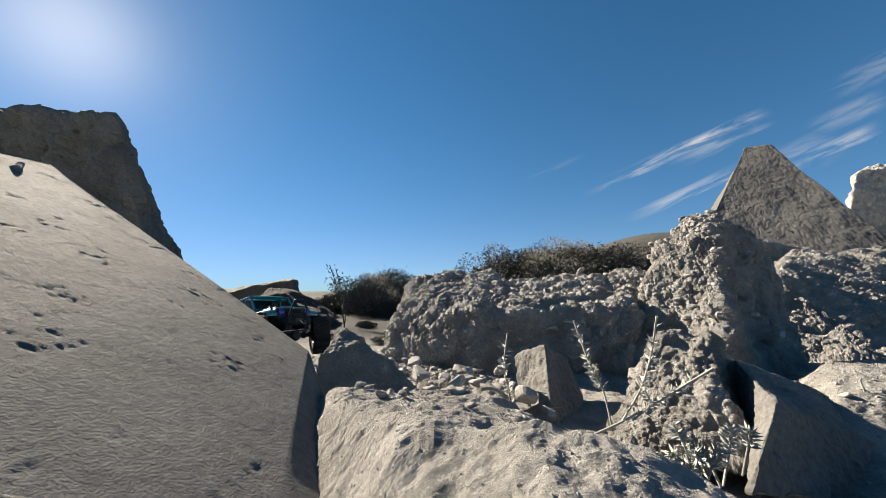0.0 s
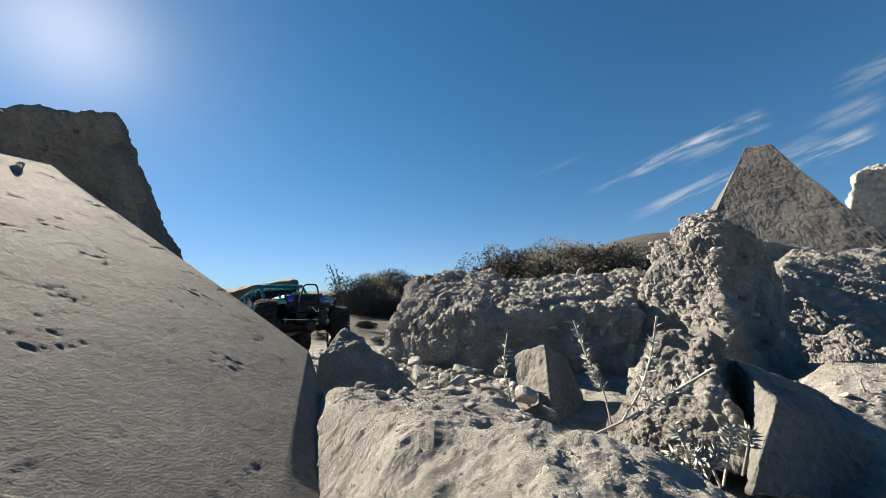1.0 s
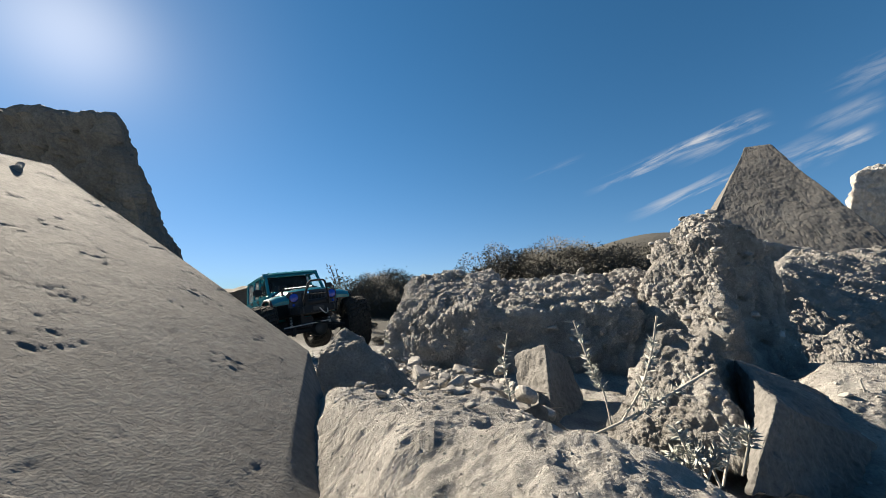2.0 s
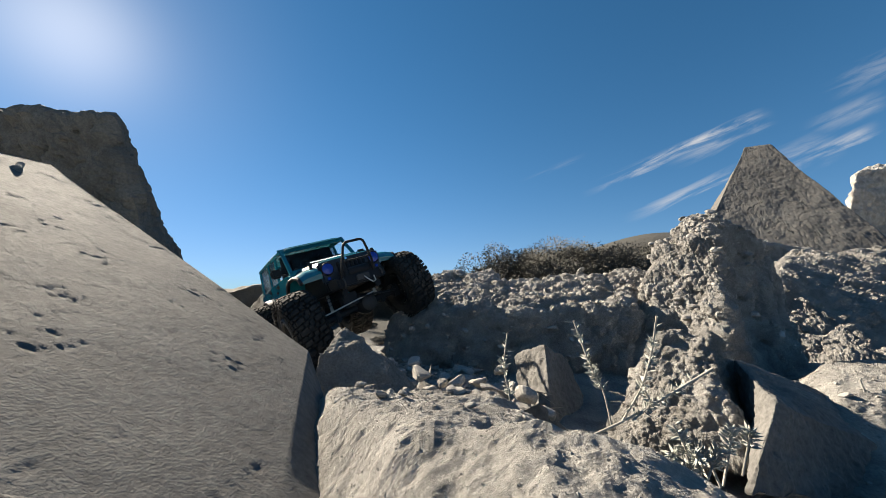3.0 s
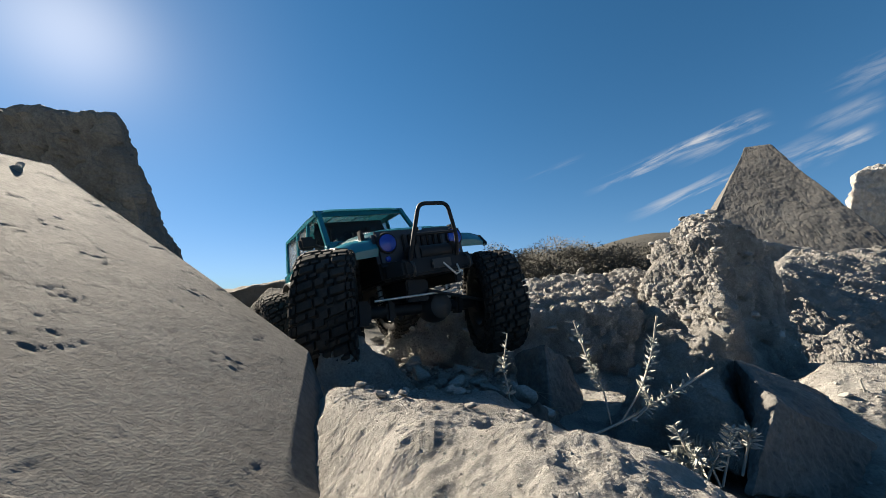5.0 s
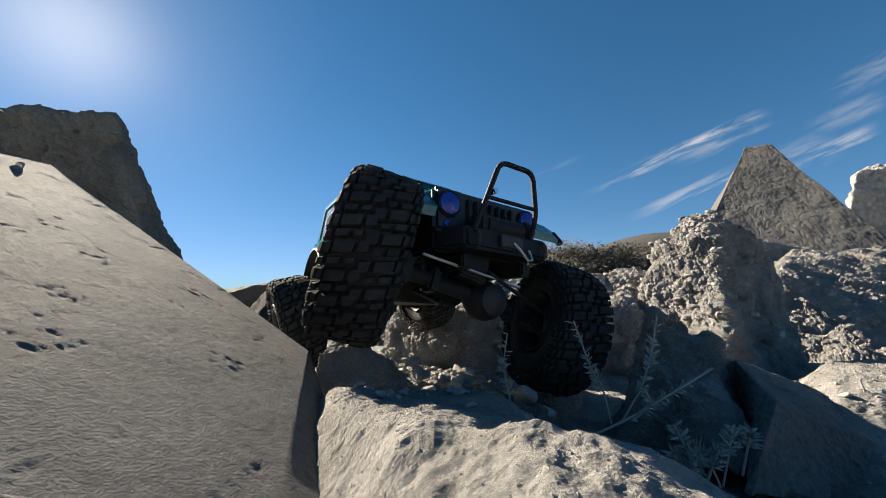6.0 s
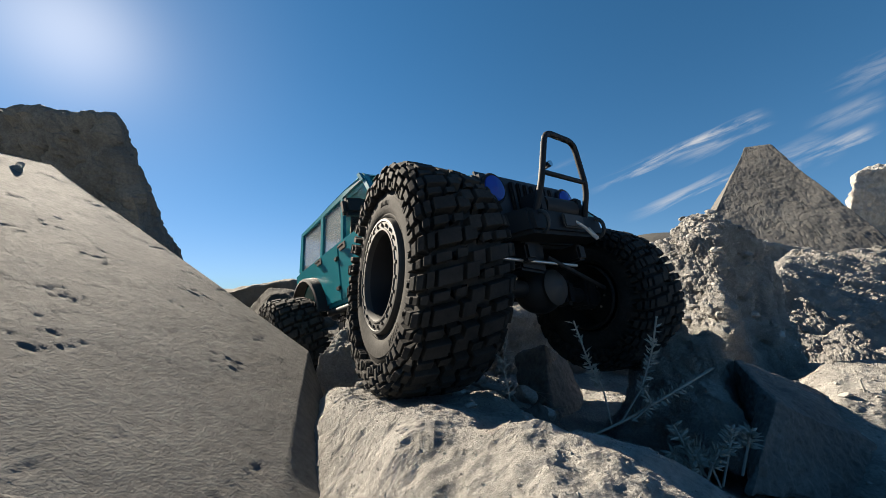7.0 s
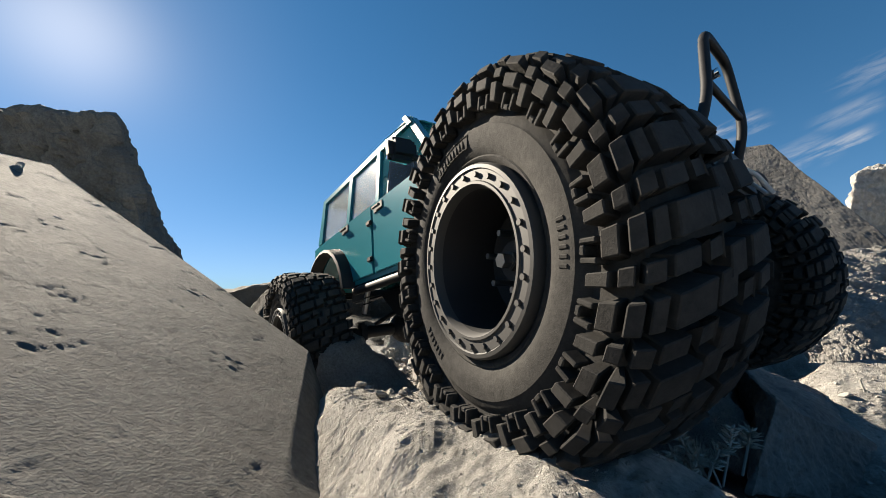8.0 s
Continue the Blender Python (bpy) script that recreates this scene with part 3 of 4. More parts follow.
    for s in (-1, 1):
        lamp = turned([(0.0, 0.0), (0.0008, 0.006), (0.0022, 0.0105), (0.0045, 0.0112), (0.0048, 0.0)], 24)
        lamp.transform(pose(s * 0.050, -0.1865, 0.085, 0, 0, 90))
        head = part("headlight", lamp, BLUE_LENS, root, "round blue-tinted headlight", 40)
        part("headlight_rim", tube([(s * 0.050 + 0.0118 * math.cos(a), -0.1825, 0.085 + 0.0118 * math.sin(a)) for a in np.linspace(0, 2 * math.pi, 24, endpoint=False)], 0.0014, None, 6, True), BLACK, head, "", 60)
        small = turned([(0.0, 0.0), (0.001, 0.003), (0.003, 0.0036), (0.003, 0.0)], 14)
        small.transform(pose(s * 0.052, -0.1845, 0.066, 0, 0, 90))
        part("indicator", small, BLUE_LENS, root, "", 40)
        # front wing: a broad lip over the wheel
        wing = [(-0.182, 0.077)] + [(-0.172, 0.089), (-0.150, 0.0945), (-0.12, 0.095), (-0.100, 0.090), (-0.078, 0.066), (-0.070, 0.045)]
        under = [(y + (0.004 if y < -0.15 else -0.003), z - 0.006) for y, z in wing]
        bm = bmesh.new()
        cols = []
        for (y, z), (yu, zu) in zip(wing, under):
            cols.append([bm.verts.new(c) for c in ((s * 0.062, y, z + 0.003), (s * 0.088, y, z + 0.001), (s * 0.104, y, z - 0.004), (s * 0.106, y, z - 0.008), (s * 0.062, yu, zu))])
        for a, b in zip(cols, cols[1:]):
            for k in range(5):
                bm.faces.new([a[k], b[k], b[(k + 1) % 5], a[(k + 1) % 5]])
        bm.faces.new(cols[0])
        bm.faces.new(cols[-1][::-1])
        part("front_wing", bm, TEAL, root, "teal flared wing", 40)
        flare = tube([(s * 0.104, y, z - 0.007) for y, z in wing], 0.0038, None, 8)
        part("wing_flare", flare, BLACK, root, "black plastic wing flare", 60)
        pts = arc(0.1565, 0.018, 0.0655, 170, 12, 12)
        bm = bmesh.new()
        cols = [[bm.verts.new((x, 0.1565 + (y - 0.1565) * k, 0.018 + (z - 0.018) * k)) for x, k in ((s * 0.084, 1.03), (s * 0.099, 1.0), (s * 0.100, 0.95), (s * 0.084, 0.97))] for y, z in pts]
        for a, b in zip(cols, cols[1:]):
            for k in range(4):
                bm.faces.new([a[k], b[k], b[(k + 1) % 4], a[(k + 1) % 4]])
        bm.faces.new(cols[0])
        bm.faces.new(cols[-1][::-1])
        part("rear_flare", bm, BLACK, root, "black rear wheel flare", 40)
        part("tail_light", brick((s * 0.066, 0.224, 0.076), (s * 0.084, 0.230, 0.100), 0.002), REDLENS, root, "red tail light", 40)


def bumper_and_frame(root):
    bump = hexa([(-0.050, -0.212, 0.040), (0.050, -0.212, 0.040), (0.062, -0.186, 0.040), (-0.062, -0.186, 0.040),
        (-0.050, -0.210, 0.060), (0.050, -0.210, 0.060), (0.062, -0.186, 0.060), (-0.062, -0.186, 0.060)], 0.003)
    b = part("front_bumper", bump, BLACK, root, "black metal front bumper", 40)
    hoop = tube(rounded([(-0.040, -0.206, 0.052), (-0.036, -0.216, 0.078), (-0.0205, -0.219, 0.1215), (0.0205, -0.219, 0.1215), (0.027, -0.217, 0.080), (0.029, -0.206, 0.052)], 0.009), 0.0025)
    tube([(-0.033, -0.217, 0.086), (0.026, -0.217, 0.086)], 0.0019, hoop)
    part("bull_bar", hoop, BLACK, b, "black tubular bull bar", 60)
    for s in (-1, 1):
        if s < 0:
            part("bar_light", rod((s * 0.0265, -0.2215, 0.092), (s * 0.0265, -0.214, 0.092), 0.0024, None, 12), CHROME, b, "small bright lamp on the bull bar", 40)
        hook = tube([(s * 0.040, -0.211 - 0.006 * math.sin(a), 0.048 + 0.008 * math.cos(a)) for a in np.linspace(0, math.pi, 10)], 0.0016, None, 6)
        part("tow_hook", hook, GUNMETAL, b, "dark metal tow shackle", 60)
    winch = rod((-0.022, -0.200, 0.066), (0.022, -0.200, 0.066), 0.009, None, 18)
    brick((-0.032, -0.208, 0.058), (-0.022, -0.190, 0.076), 0.002, winch)
    brick((0.022, -0.208, 0.058), (0.032, -0.190, 0.076), 0.002, winch)
    part("winch", winch, BLACK, b, "black winch", 40)
    part("fairlead", brick((-0.014, -0.2145, 0.045), (0.014, -0.2115, 0.056), 0.001), GUNMETAL, b, "", 40)
    rope = tube([(0.002, -0.214, 0.050), (0.004, -0.219, 0.044), (0.012, -0.222, 0.034), (0.020, -0.219, 0.036), (0.022, -0.213, 0.046)], 0.0012, None, 6)
    part("winch_rope", rope, ROPE, b, "pale loop of winch rope", 60)
    for s in (-1, 1):
        part("frame_rail", brick((s * 0.030, -0.195, 0.024), (s * 0.042, 0.205, 0.038), 0.002), BLACK, root, "black steel frame rail", 40)
    part("skid_plate", hexa([(-0.044, -0.07, -0.004), (0.044, -0.07, -0.004), (0.044, 0.08, -0.004), (-0.044, 0.08, -0.004),
        (-0.05, -0.10, 0.026), (0.05, -0.10, 0.026), (0.05, 0.11, 0.026), (-0.05, 0.11, 0.026)], 0.002), BLACK, root, "", 40)
    part("rear_bumper", brick((-0.070, 0.226, 0.034), (0.070, 0.240, 0.050), 0.003), BLACK, root, "black rear bumper", 40)
    for sy in (-1, 1):
        for s in (-1, 1):
            y = sy * WHEELBASE / 2
            shock = rod((s * 0.052, y - sy * 0.012, 0.006), (s * 0.045, y - sy * 0.030, 0.078), 0.0032, None, 10)
            o = part("shock_absorber", shock, SILVER, root, "silver shock absorber", 50)
            a, b = Vector((s * 0.0515, y - sy * 0.0135, 0.012)), Vector((s * 0.0465, y - sy * 0.0265, 0.064))
            turns = [a + (b - a) * (k / 84) + Vector((0.0058 * math.cos(k * 2 * math.pi / 12), 0.0058 * math.sin(k * 2 * math.pi / 12), 0)) for k in range(85)]
            part("coil_spring", tube(turns, 0.0009, None, 5), GUNMETAL, o, "", 60)
            part("suspension_link", rod((s * 0.034, y - sy * 0.006, -0.006), (s * 0.026, sy * 0.045, 0.018), 0.0028, None, 8), BLACK, root, "", 50)


def axle(root, front):
    housing = rod((-0.098, 0, 0), (0.098, 0, 0), 0.0075, None, 16)
    own = bmesh.new()
    bmesh.ops.create_icosphere(own, subdivisions=3, radius=0.021, matrix=Matrix.Translation((0.014, 0, 0.0)) @ Matrix.Diagonal((1.15, 0.95, 1.0, 1)))
    joined(own, housing)
    for s in (-1, 1):
        brick((s * 0.078, -0.012, -0.014), (s * 0.096, 0.012, 0.014), 0.003, housing)
        brick((s * 0.046, -0.010, -0.012), (s * 0.058, 0.010, 0.012), 0.003, housing)
    a = part("front_axle" if front else "rear_axle", housing, BLACK, root, "black axle with a round differential", 40)
    d = -1 if front else 1
    part("diff_cover", turned([(0.0, 0.0), (0.003, 0.012), (0.007, 0.016), (0.007, 0)], 20), GUNMETAL, a, "", 40).matrix_basis = pose(0.014, d * 0.0255, 0, 0, 0, -d * 90)
    if front:
        part("tie_rod", rod((-0.082, -0.030, 0.012), (0.030, -0.032, 0.018), 0.0014, None, 10), SILVER, a, "bright steel tie rod", 50)
        part("servo", brick((-0.040, -0.028, 0.008), (-0.008, -0.008, 0.034), 0.002), BLACK, a, "black steering servo", 40)
        part("drag_link", rod((-0.012, -0.032, 0.020), (0.075, -0.030, 0.002), 0.002, None, 8), BLACK, a, "", 50)
    return a


def car():
    root = tagged(new("toy_car"), "teal four-door off-road radio-controlled car with huge black knobbly tyres", "toy car")
    body_shell(root)
    bumper_and_frame(root)
    return root, wheels(root), axle(root, True), axle(root, False)


# ---- ground ----
def ramp_step(a, b, v):
    u = np.clip((v - a) / (b - a), 0, 1)
    return u * u * (3 - 2 * u)


def ground_height(x, y):
    base = np.interp(y, [-9, 0.0, 0.20, 0.26, 0.34, 0.6, 0.9, 1.1, 1.4, 2.2], [0.10, 0.134, 0.136, 0.124, 0.075, 0.062, 0.035, -0.02, -0.085, -0.11])
    right = np.interp(y, [-9, 0.0, 0.14, 0.20, 0.30, 0.6, 0.9, 1.1, 1.4, 2.2], [0.09, 0.118, 0.118, 0.112, 0.060, 0.055, 0.035, -0.02, -0.085, -0.11])
    side = ramp_step(0.03, 0.11, x)
    z = base * (1 - side) + right * side
    shore = (-0.020 - 0.49 * (y - 0.118) - x) * ramp_step(-0.25, 0.02, y)
    z = z - (0.034 * ramp_step(-0.012, 0.034, shore) + 0.04 * ramp_step(0.05, 0.12, shore)) * (1 - ramp_step(0.27, 0.36, y))
    z = z - 0.034 * ramp_step(0.108, 0.15, x + 0.01 * np.sin(y * 40)) * (1 - ramp_step(0.22, 0.32, y)) * ramp_step(-0.3, 0.05, y)
    z = z + 0.045 * ramp_step(0.29, 0.38, x - (y - 0.34)) * ramp_step(0.22, 0.36, y) * (1 - ramp_step(0.46, 0.62, y))
    # a dome of dust close by, and a lip beside it
    z = z + 0.010 * (1 - ramp_step(-0.005, 0.045, x)) * (1 - ramp_step(0.148, 0.205, y)) * (1 - ramp_step(-0.024, 0.004, shore))
    z = z + 0.017 * ramp_step(0.0, 0.03, x) * (1 - ramp_step(0.078, 0.10, x)) * (1 - ramp_step(0.118, 0.134, y + 0.2 * (x - 0.05)))
    a = x / np.maximum(y, 0.5)
    return z + np.maximum(y, 0) * 0.172 * ramp_step(0.02, 0.66, a) * ramp_step(5, 22, y)


def ground_relief(x, y):
    p = np.stack([x, y, x * 0], 1)
    near = 1 - ramp_step(0.5, 3.0, y)
    z = ground_height(x, y) + 0.013 * fbm(p / 0.075, 5, 3) * near
    z = z + 0.0012 * (clumps(p / 0.020, 5) - 0.5) * near * ramp_step(-0.15, 0.25, fbm(p / 0.06, 3, 31))
    z = z + (0.0034 * fbm(p / 0.024, 4, 9) + 0.0009 * (clumps(p / 0.007, 8) - 0.5) * ramp_step(-0.1, 0.2, fbm(p / 0.05, 2, 33)) + 0.0017 * fbm(p / 0.004, 2, 19)) * near
    return z + 0.10 * fbm(p / 1.6, 4, 12) * ramp_step(2.2, 6, y) + 0.5 * fbm(p / 9, 4, 15) * ramp_step(12, 30, y)


def ground():
    xs = np.concatenate([-np.geomspace(900, 0.62, 70), np.linspace(-0.6, -0.22, 50), np.linspace(-0.218, 0.36, 340), np.linspace(0.363, 0.8, 80), np.geomspace(0.81, 900, 90)])
    ys = np.concatenate([-np.geomspace(60, 0.12, 14), np.linspace(-0.1, 0.08, 16), np.linspace(0.083, 0.34, 200), np.linspace(0.343, 1.0, 150), np.geomspace(1.01, 1800, 110)])
    X, Y = np.meshgrid(xs, ys)
    x, y = X.ravel(), Y.ravel()
    v = np.stack([x, y, ground_relief(x, y)], 1)
    w = len(xs)
    i = (np.arange(len(ys) - 1)[:, None] * w + np.arange(w - 1)).ravel()
    f = np.stack([i, i + 1, i + w + 1, i + w], 1)
    ob = mesh_object("ground", v, f, SAND, False)
    tagged(ob, "pale grey dusty ground of sand and crushed rubble", "ground", kind="structure")


ground()


# ---- loose stones ----
def stone_mesh(seed, mat, sharp=0.5):
    """A small angular stone about 1 m across, to be scaled."""
    rng = random.Random(seed)
    bm = bmesh.new()
    for _ in range(15):
        d = Vector((rng.gauss(0, 1), rng.gauss(0, 1), rng.gauss(0, 1))).normalized()
        bm.verts.new(Vector((d.x, d.y * rng.uniform(0.7, 1), d.z * rng.uniform(0.5, 0.8))) * 0.5)
    hull = bmesh.ops.convex_hull(bm, input=bm.verts[:])
    bmesh.ops.delete(bm, geom=list({g for g in hull["geom_interior"] + hull["geom_unused"] if isinstance(g, bmesh.types.BMVert)}), context="VERTS")
    bmesh.ops.bevel(bm, geom=bm.edges[:], offset=0.05, segments=1, affect="EDGES")
    me = bpy.data.meshes.new("stone")
    bm.to_mesh(me)
    bm.free()
    me.materials.append(mat)
    return me


STONES = [stone_mesh(k, STONE) for k in range(12)]


def stone(x, y, z, size, rng, parent=None, name="stone"):
    ob = new(name, rng.choice(STONES))
    ob.parent = parent
    ob.matrix_basis = pose(x, y, z, rng.uniform(-25, 25), rng.uniform(-25, 25), rng.uniform(0, 360)) @ Matrix.Diagonal((size * rng.uniform(0.8, 1.3), size * rng.uniform(0.8, 1.2), size * rng.uniform(0.7, 1.1), 1))
    return ob


def rest_on_ground(x, y):
    return float(ground_relief(np.array([x]), np.array([y]))[0])


def strew(x0, x1, y0, y1, count, small, large, seed):
    rng = random.Random(seed)
    for _ in range(count):
        x, y = rng.uniform(x0, x1), rng.uniform(y0, y1)
        size = small + (large - small) * rng.random() ** 2.2
        ob = stone(x, y, rest_on_ground(x, y) + size * 0.18, size, rng, name="loose_stone")
        tagged(ob, "pale grey angular stone lying in the dust", "stone", group="loose stones")


def studded(block_ob, count, small, large, seed, up=0.15):
    """Stones stuck in the upper side of a bank, as its parts."""
    rng = random.Random(seed)
    vs = [v for v in block_ob.data.vertices if v.normal.z > up]
    for v in rng.sample(vs, min(count, len(vs))):
        size = small + (large - small) * rng.random() ** 2.5
        c = v.co + v.normal * size * 0.12
        stone(c.x, c.y, c.z, size, rng, block_ob)


# ---- rocks and slabs ----
tagged(block("concrete_slab", ((-0.3787, 0.0648, 0.2873), (0.011, 0.0986, 0.0947), (-0.09, 0.2856, 0.1063), (-0.564, 0.4628, 0.3322),
    (-0.431, 0.0666, 0.3144), (-0.0378, 0.0742, 0.1207), (-0.1082, 0.288, 0.1518), (-0.5465, 0.4626, 0.3758)), CONCRETE, (240, 190, 14), 0.006, 1, ((0.25, 0.0016), (0.03, 0.0002)), pits=0.0009),
    "large broken slab of pale pitted concrete leaning on the rubble", "slab")
tagged(block("slab_stone", ((-0.4857, 0.3504, 0.306), (-0.4374, 0.3499, 0.3101), (-0.5082, 0.4071, 0.3364), (-0.5667, 0.4071, 0.3364),
    (-0.4932, 0.3577, 0.3287), (-0.4568, 0.3573, 0.3323), (-0.4995, 0.3951, 0.3526), (-0.5465, 0.3951, 0.3526)), CLOD, 20, 0.2, 21, ((0.02, 0.003),)),
    "small rough stone on the edge of the concrete slab", "stone")
tagged(block("earth_block", ((-4.8358, 2.3742, -0.2636), (-1.9001, 2.58, -0.3042), (-2.3226, 3.7161, -0.5256), (-7.569, 3.7161, -0.5256),
    (-4.8714, 2.356, 1.6343), (-2.501, 2.46, 1.4663), (-3.1203, 3.13, 1.6974), (-6.6165, 3.2, 2.1482)), DARKROCK, (150, 40, 100), 0.05, 2, ((0.6, 0.05), (0.15, 0.035)), ((0.14, 0.05), (0.05, 0.025)), smooth=False),
    "dark flat-topped block of crumbling earth in shade", "rock")
WALL_END = tagged(block("rubble_wall", ((-0.1108, 0.7447, 0.0432), (0.0792, 0.648, 0.0095), (0.1899, 1.0283, 0.0309), (-0.1513, 1.1267, 0.0498),
    (-0.1034, 0.7835, 0.1374), (0.0713, 0.6697, 0.1614), (0.1541, 0.9803, 0.2573), (-0.0768, 1.0236, 0.2331)), CLOD, (140, 130, 70), 0.1, 3, ((0.10, 0.014), (0.04, 0.010)), ((0.030, 0.010), (0.013, 0.008), (0.006, 0.004)), smooth=False),
    "sunlit end of a bank of crumbling rubble", "rubble bank")
WALL = tagged(block("rubble_wall", ((0.0518, 0.648, 0.0094), (0.324, 0.6097, -0.0066), (0.5995, 1.028, 0.0308), (0.0753, 1.028, 0.0308),
    (0.0546, 0.665, 0.1468), (0.3378, 0.64, 0.1773), (0.5416, 0.917, 0.2446), (0.072, 0.96, 0.2154)), CLOD, (180, 100, 90), 0.1, 13, ((0.12, 0.018), (0.04, 0.012)), ((0.034, 0.014), (0.015, 0.010), (0.006, 0.004)), smooth=False),
    "low bank of crumbling conglomerate rubble with a shaded face", "rubble bank")
MOUND = tagged(block("rubble_mound", ((0.281, 0.6301, -0.0087), (0.3802, 0.473, 0.0398), (0.8171, 0.8, 0.0191), (0.5227, 0.9655, 0.132),
    (0.5041, 0.7296, 0.3299), (0.525, 0.655, 0.3432), (0.7422, 0.8, 0.3102), (0.6202, 0.82, 0.3626)), CLOD, (145, 100, 160), 0.08, 4, ((0.14, 0.018), (0.04, 0.010)), ((0.034, 0.010), (0.014, 0.009), (0.006, 0.005)), smooth=False),
    "steep mound of loose rubble", "rubble heap")
tagged(block("peaked_slab", ((1.6282, 2.1, 0.5951), (2.1559, 1.45, 0.1905), (2.4559, 1.85, 0.0905), (1.7282, 2.45, 0.4951),
    (2.2861, 2.5, 1.279), (2.3978, 2.42, 1.2662), (2.6112, 2.62, 1.3308), (2.4818, 2.68, 1.3471)), CONCRETE, (200, 30, 150), 0.03, 5, ((0.3, 0.008), (0.06, 0.002), (0.02, 0.0012)), pits=0.007, smooth=False),
    "broken concrete slab standing on end with a pointed top", "slab")
BANK = tagged(block("rubble_shelf", ((0.7885, 0.92, 0.0061), (0.855, 0.6, -0.0122), (2.3, 1.6, -0.1), (0.95, 1.6, 0.0),
    (0.9694, 1.0, 0.2291), (1.0656, 0.74, -0.001), (2.3701, 1.5, 0.3992), (1.5096, 1.5, 0.3568)), CLOD, (150, 120, 45), 0.06, 14, ((0.12, 0.016), (0.04, 0.008)), ((0.03, 0.012), (0.012, 0.007)), smooth=False),
    "sloping shelf of stony rubble over a dark hollow", "rubble bank")
tagged(block("rubble_pile", ((1.2752, 1.5755, -0.0103), (3.0335, 1.7125, -0.1347), (4.384, 3.014, -0.211), (1.644, 3.014, -0.211),
    (1.2715, 1.6029, 0.4665), (3.1631, 1.9865, 0.2512), (3.151, 2.329, 0.2685), (1.507, 1.9865, 0.5425)), CLOD, 70, 0.1, 18, ((0.2, 0.02), (0.06, 0.015)), ((0.05, 0.015),), smooth=False),
    "broad heap of stony rubble under the pointed slab", "rubble heap")
tagged(block("far_rock", ((3.0678, 2.9938, -0.747), (4.7515, 2.9938, -0.747), (6.3353, 3.946, -0.6912), (4.0905, 3.946, -0.6912),
    (3.5367, 2.8722, 1.22), (4.5597, 2.8512, 1.3893), (5.4716, 3.4215, 1.6273), (4.3609, 3.4429, 1.453)), CLOD, 60, 0.15, 15, ((0.15, 0.04), (0.04, 0.015)), smooth=False),
    "sunlit pale rock behind the rubble", "rock")
tagged(block("dark_stone", ((-0.1094, 0.295, 0.1), (-0.0329, 0.35, 0.0965), (-0.0311, 0.43, 0.0832), (-0.1514, 0.43, 0.0832),
    (-0.1112, 0.315, 0.1433), (-0.0824, 0.335, 0.1522), (-0.0841, 0.37, 0.1518), (-0.1033, 0.37, 0.1611)), CLOD, 90, 0.05, 6, ((0.05, 0.004), (0.012, 0.0016)), ((0.016, 0.0012),), smooth=False),
    "grey wedge-shaped stone with a shaded face", "stone")
tagged(block("cone_clod", ((0.1479, 0.3211, 0.0469), (0.212, 0.2515, 0.0801), (0.3307, 0.3817, 0.0455), (0.1972, 0.4241, 0.0284),
    (0.209, 0.3433, 0.1532), (0.2328, 0.3068, 0.1629), (0.2605, 0.3372, 0.1614), (0.2287, 0.3682, 0.1555)), CLOD, (110, 80, 120), 0.16, 7, ((0.05, 0.009), (0.012, 0.003)), ((0.018, 0.002), (0.006, 0.001)), smooth=False),
    "cone-shaped clod of packed sandy earth", "clod")
tagged(block("leaning_slab", ((0.0956, 0.4257, 0.0154), (0.1136, 0.3671, 0.0407), (0.2025, 0.4665, 0.0112), (0.1355, 0.4974, 0.006),
    (0.097, 0.484, 0.1144), (0.1238, 0.4309, 0.1372), (0.1801, 0.5161, 0.0992), (0.1413, 0.5349, 0.1104)), CONCRETE, 60, 0.06, 8, ((0.05, 0.002), (0.01, 0.001)), smooth=False),
    "small broken concrete slab leaning upright", "slab")
tagged(block("tilted_slab", ((0.173, 0.212, 0.0838), (0.3391, 0.275, 0.0416), (0.5535, 0.42, 0.0177), (0.2723, 0.33, 0.0663),
    (0.227, 0.245, 0.1246), (0.3785, 0.305, 0.0676), (0.4783, 0.42, 0.0695), (0.2772, 0.34, 0.1367)), CONCRETE, 80, 0.03, 9, ((0.05, 0.0025), (0.012, 0.0012)), smooth=False),
    "tilted broken concrete slab with a shaded front", "slab")
tagged(block("buried_slab", ((0.0535, 0.2873, 0.0754), (0.0889, 0.2873, 0.0754), (0.1221, 0.3492, 0.0638), (0.0735, 0.3485, 0.0691),
    (0.0455, 0.2895, 0.099), (0.077, 0.2878, 0.1124), (0.1079, 0.3375, 0.0773), (0.0739, 0.3354, 0.0939)), CONCRETE, 30, 0.06, 10, ((0.03, 0.003), (0.01, 0.001))),
    "thin broken slab half buried in the dust", "slab")
studded(WALL, 300, 0.007, 0.026, 41, -0.1)
studded(WALL_END, 170, 0.006, 0.022, 44, -0.2)
studded(MOUND, 300, 0.006, 0.024, 42, 0.0)
studded(BANK, 160, 0.006, 0.018, 43)
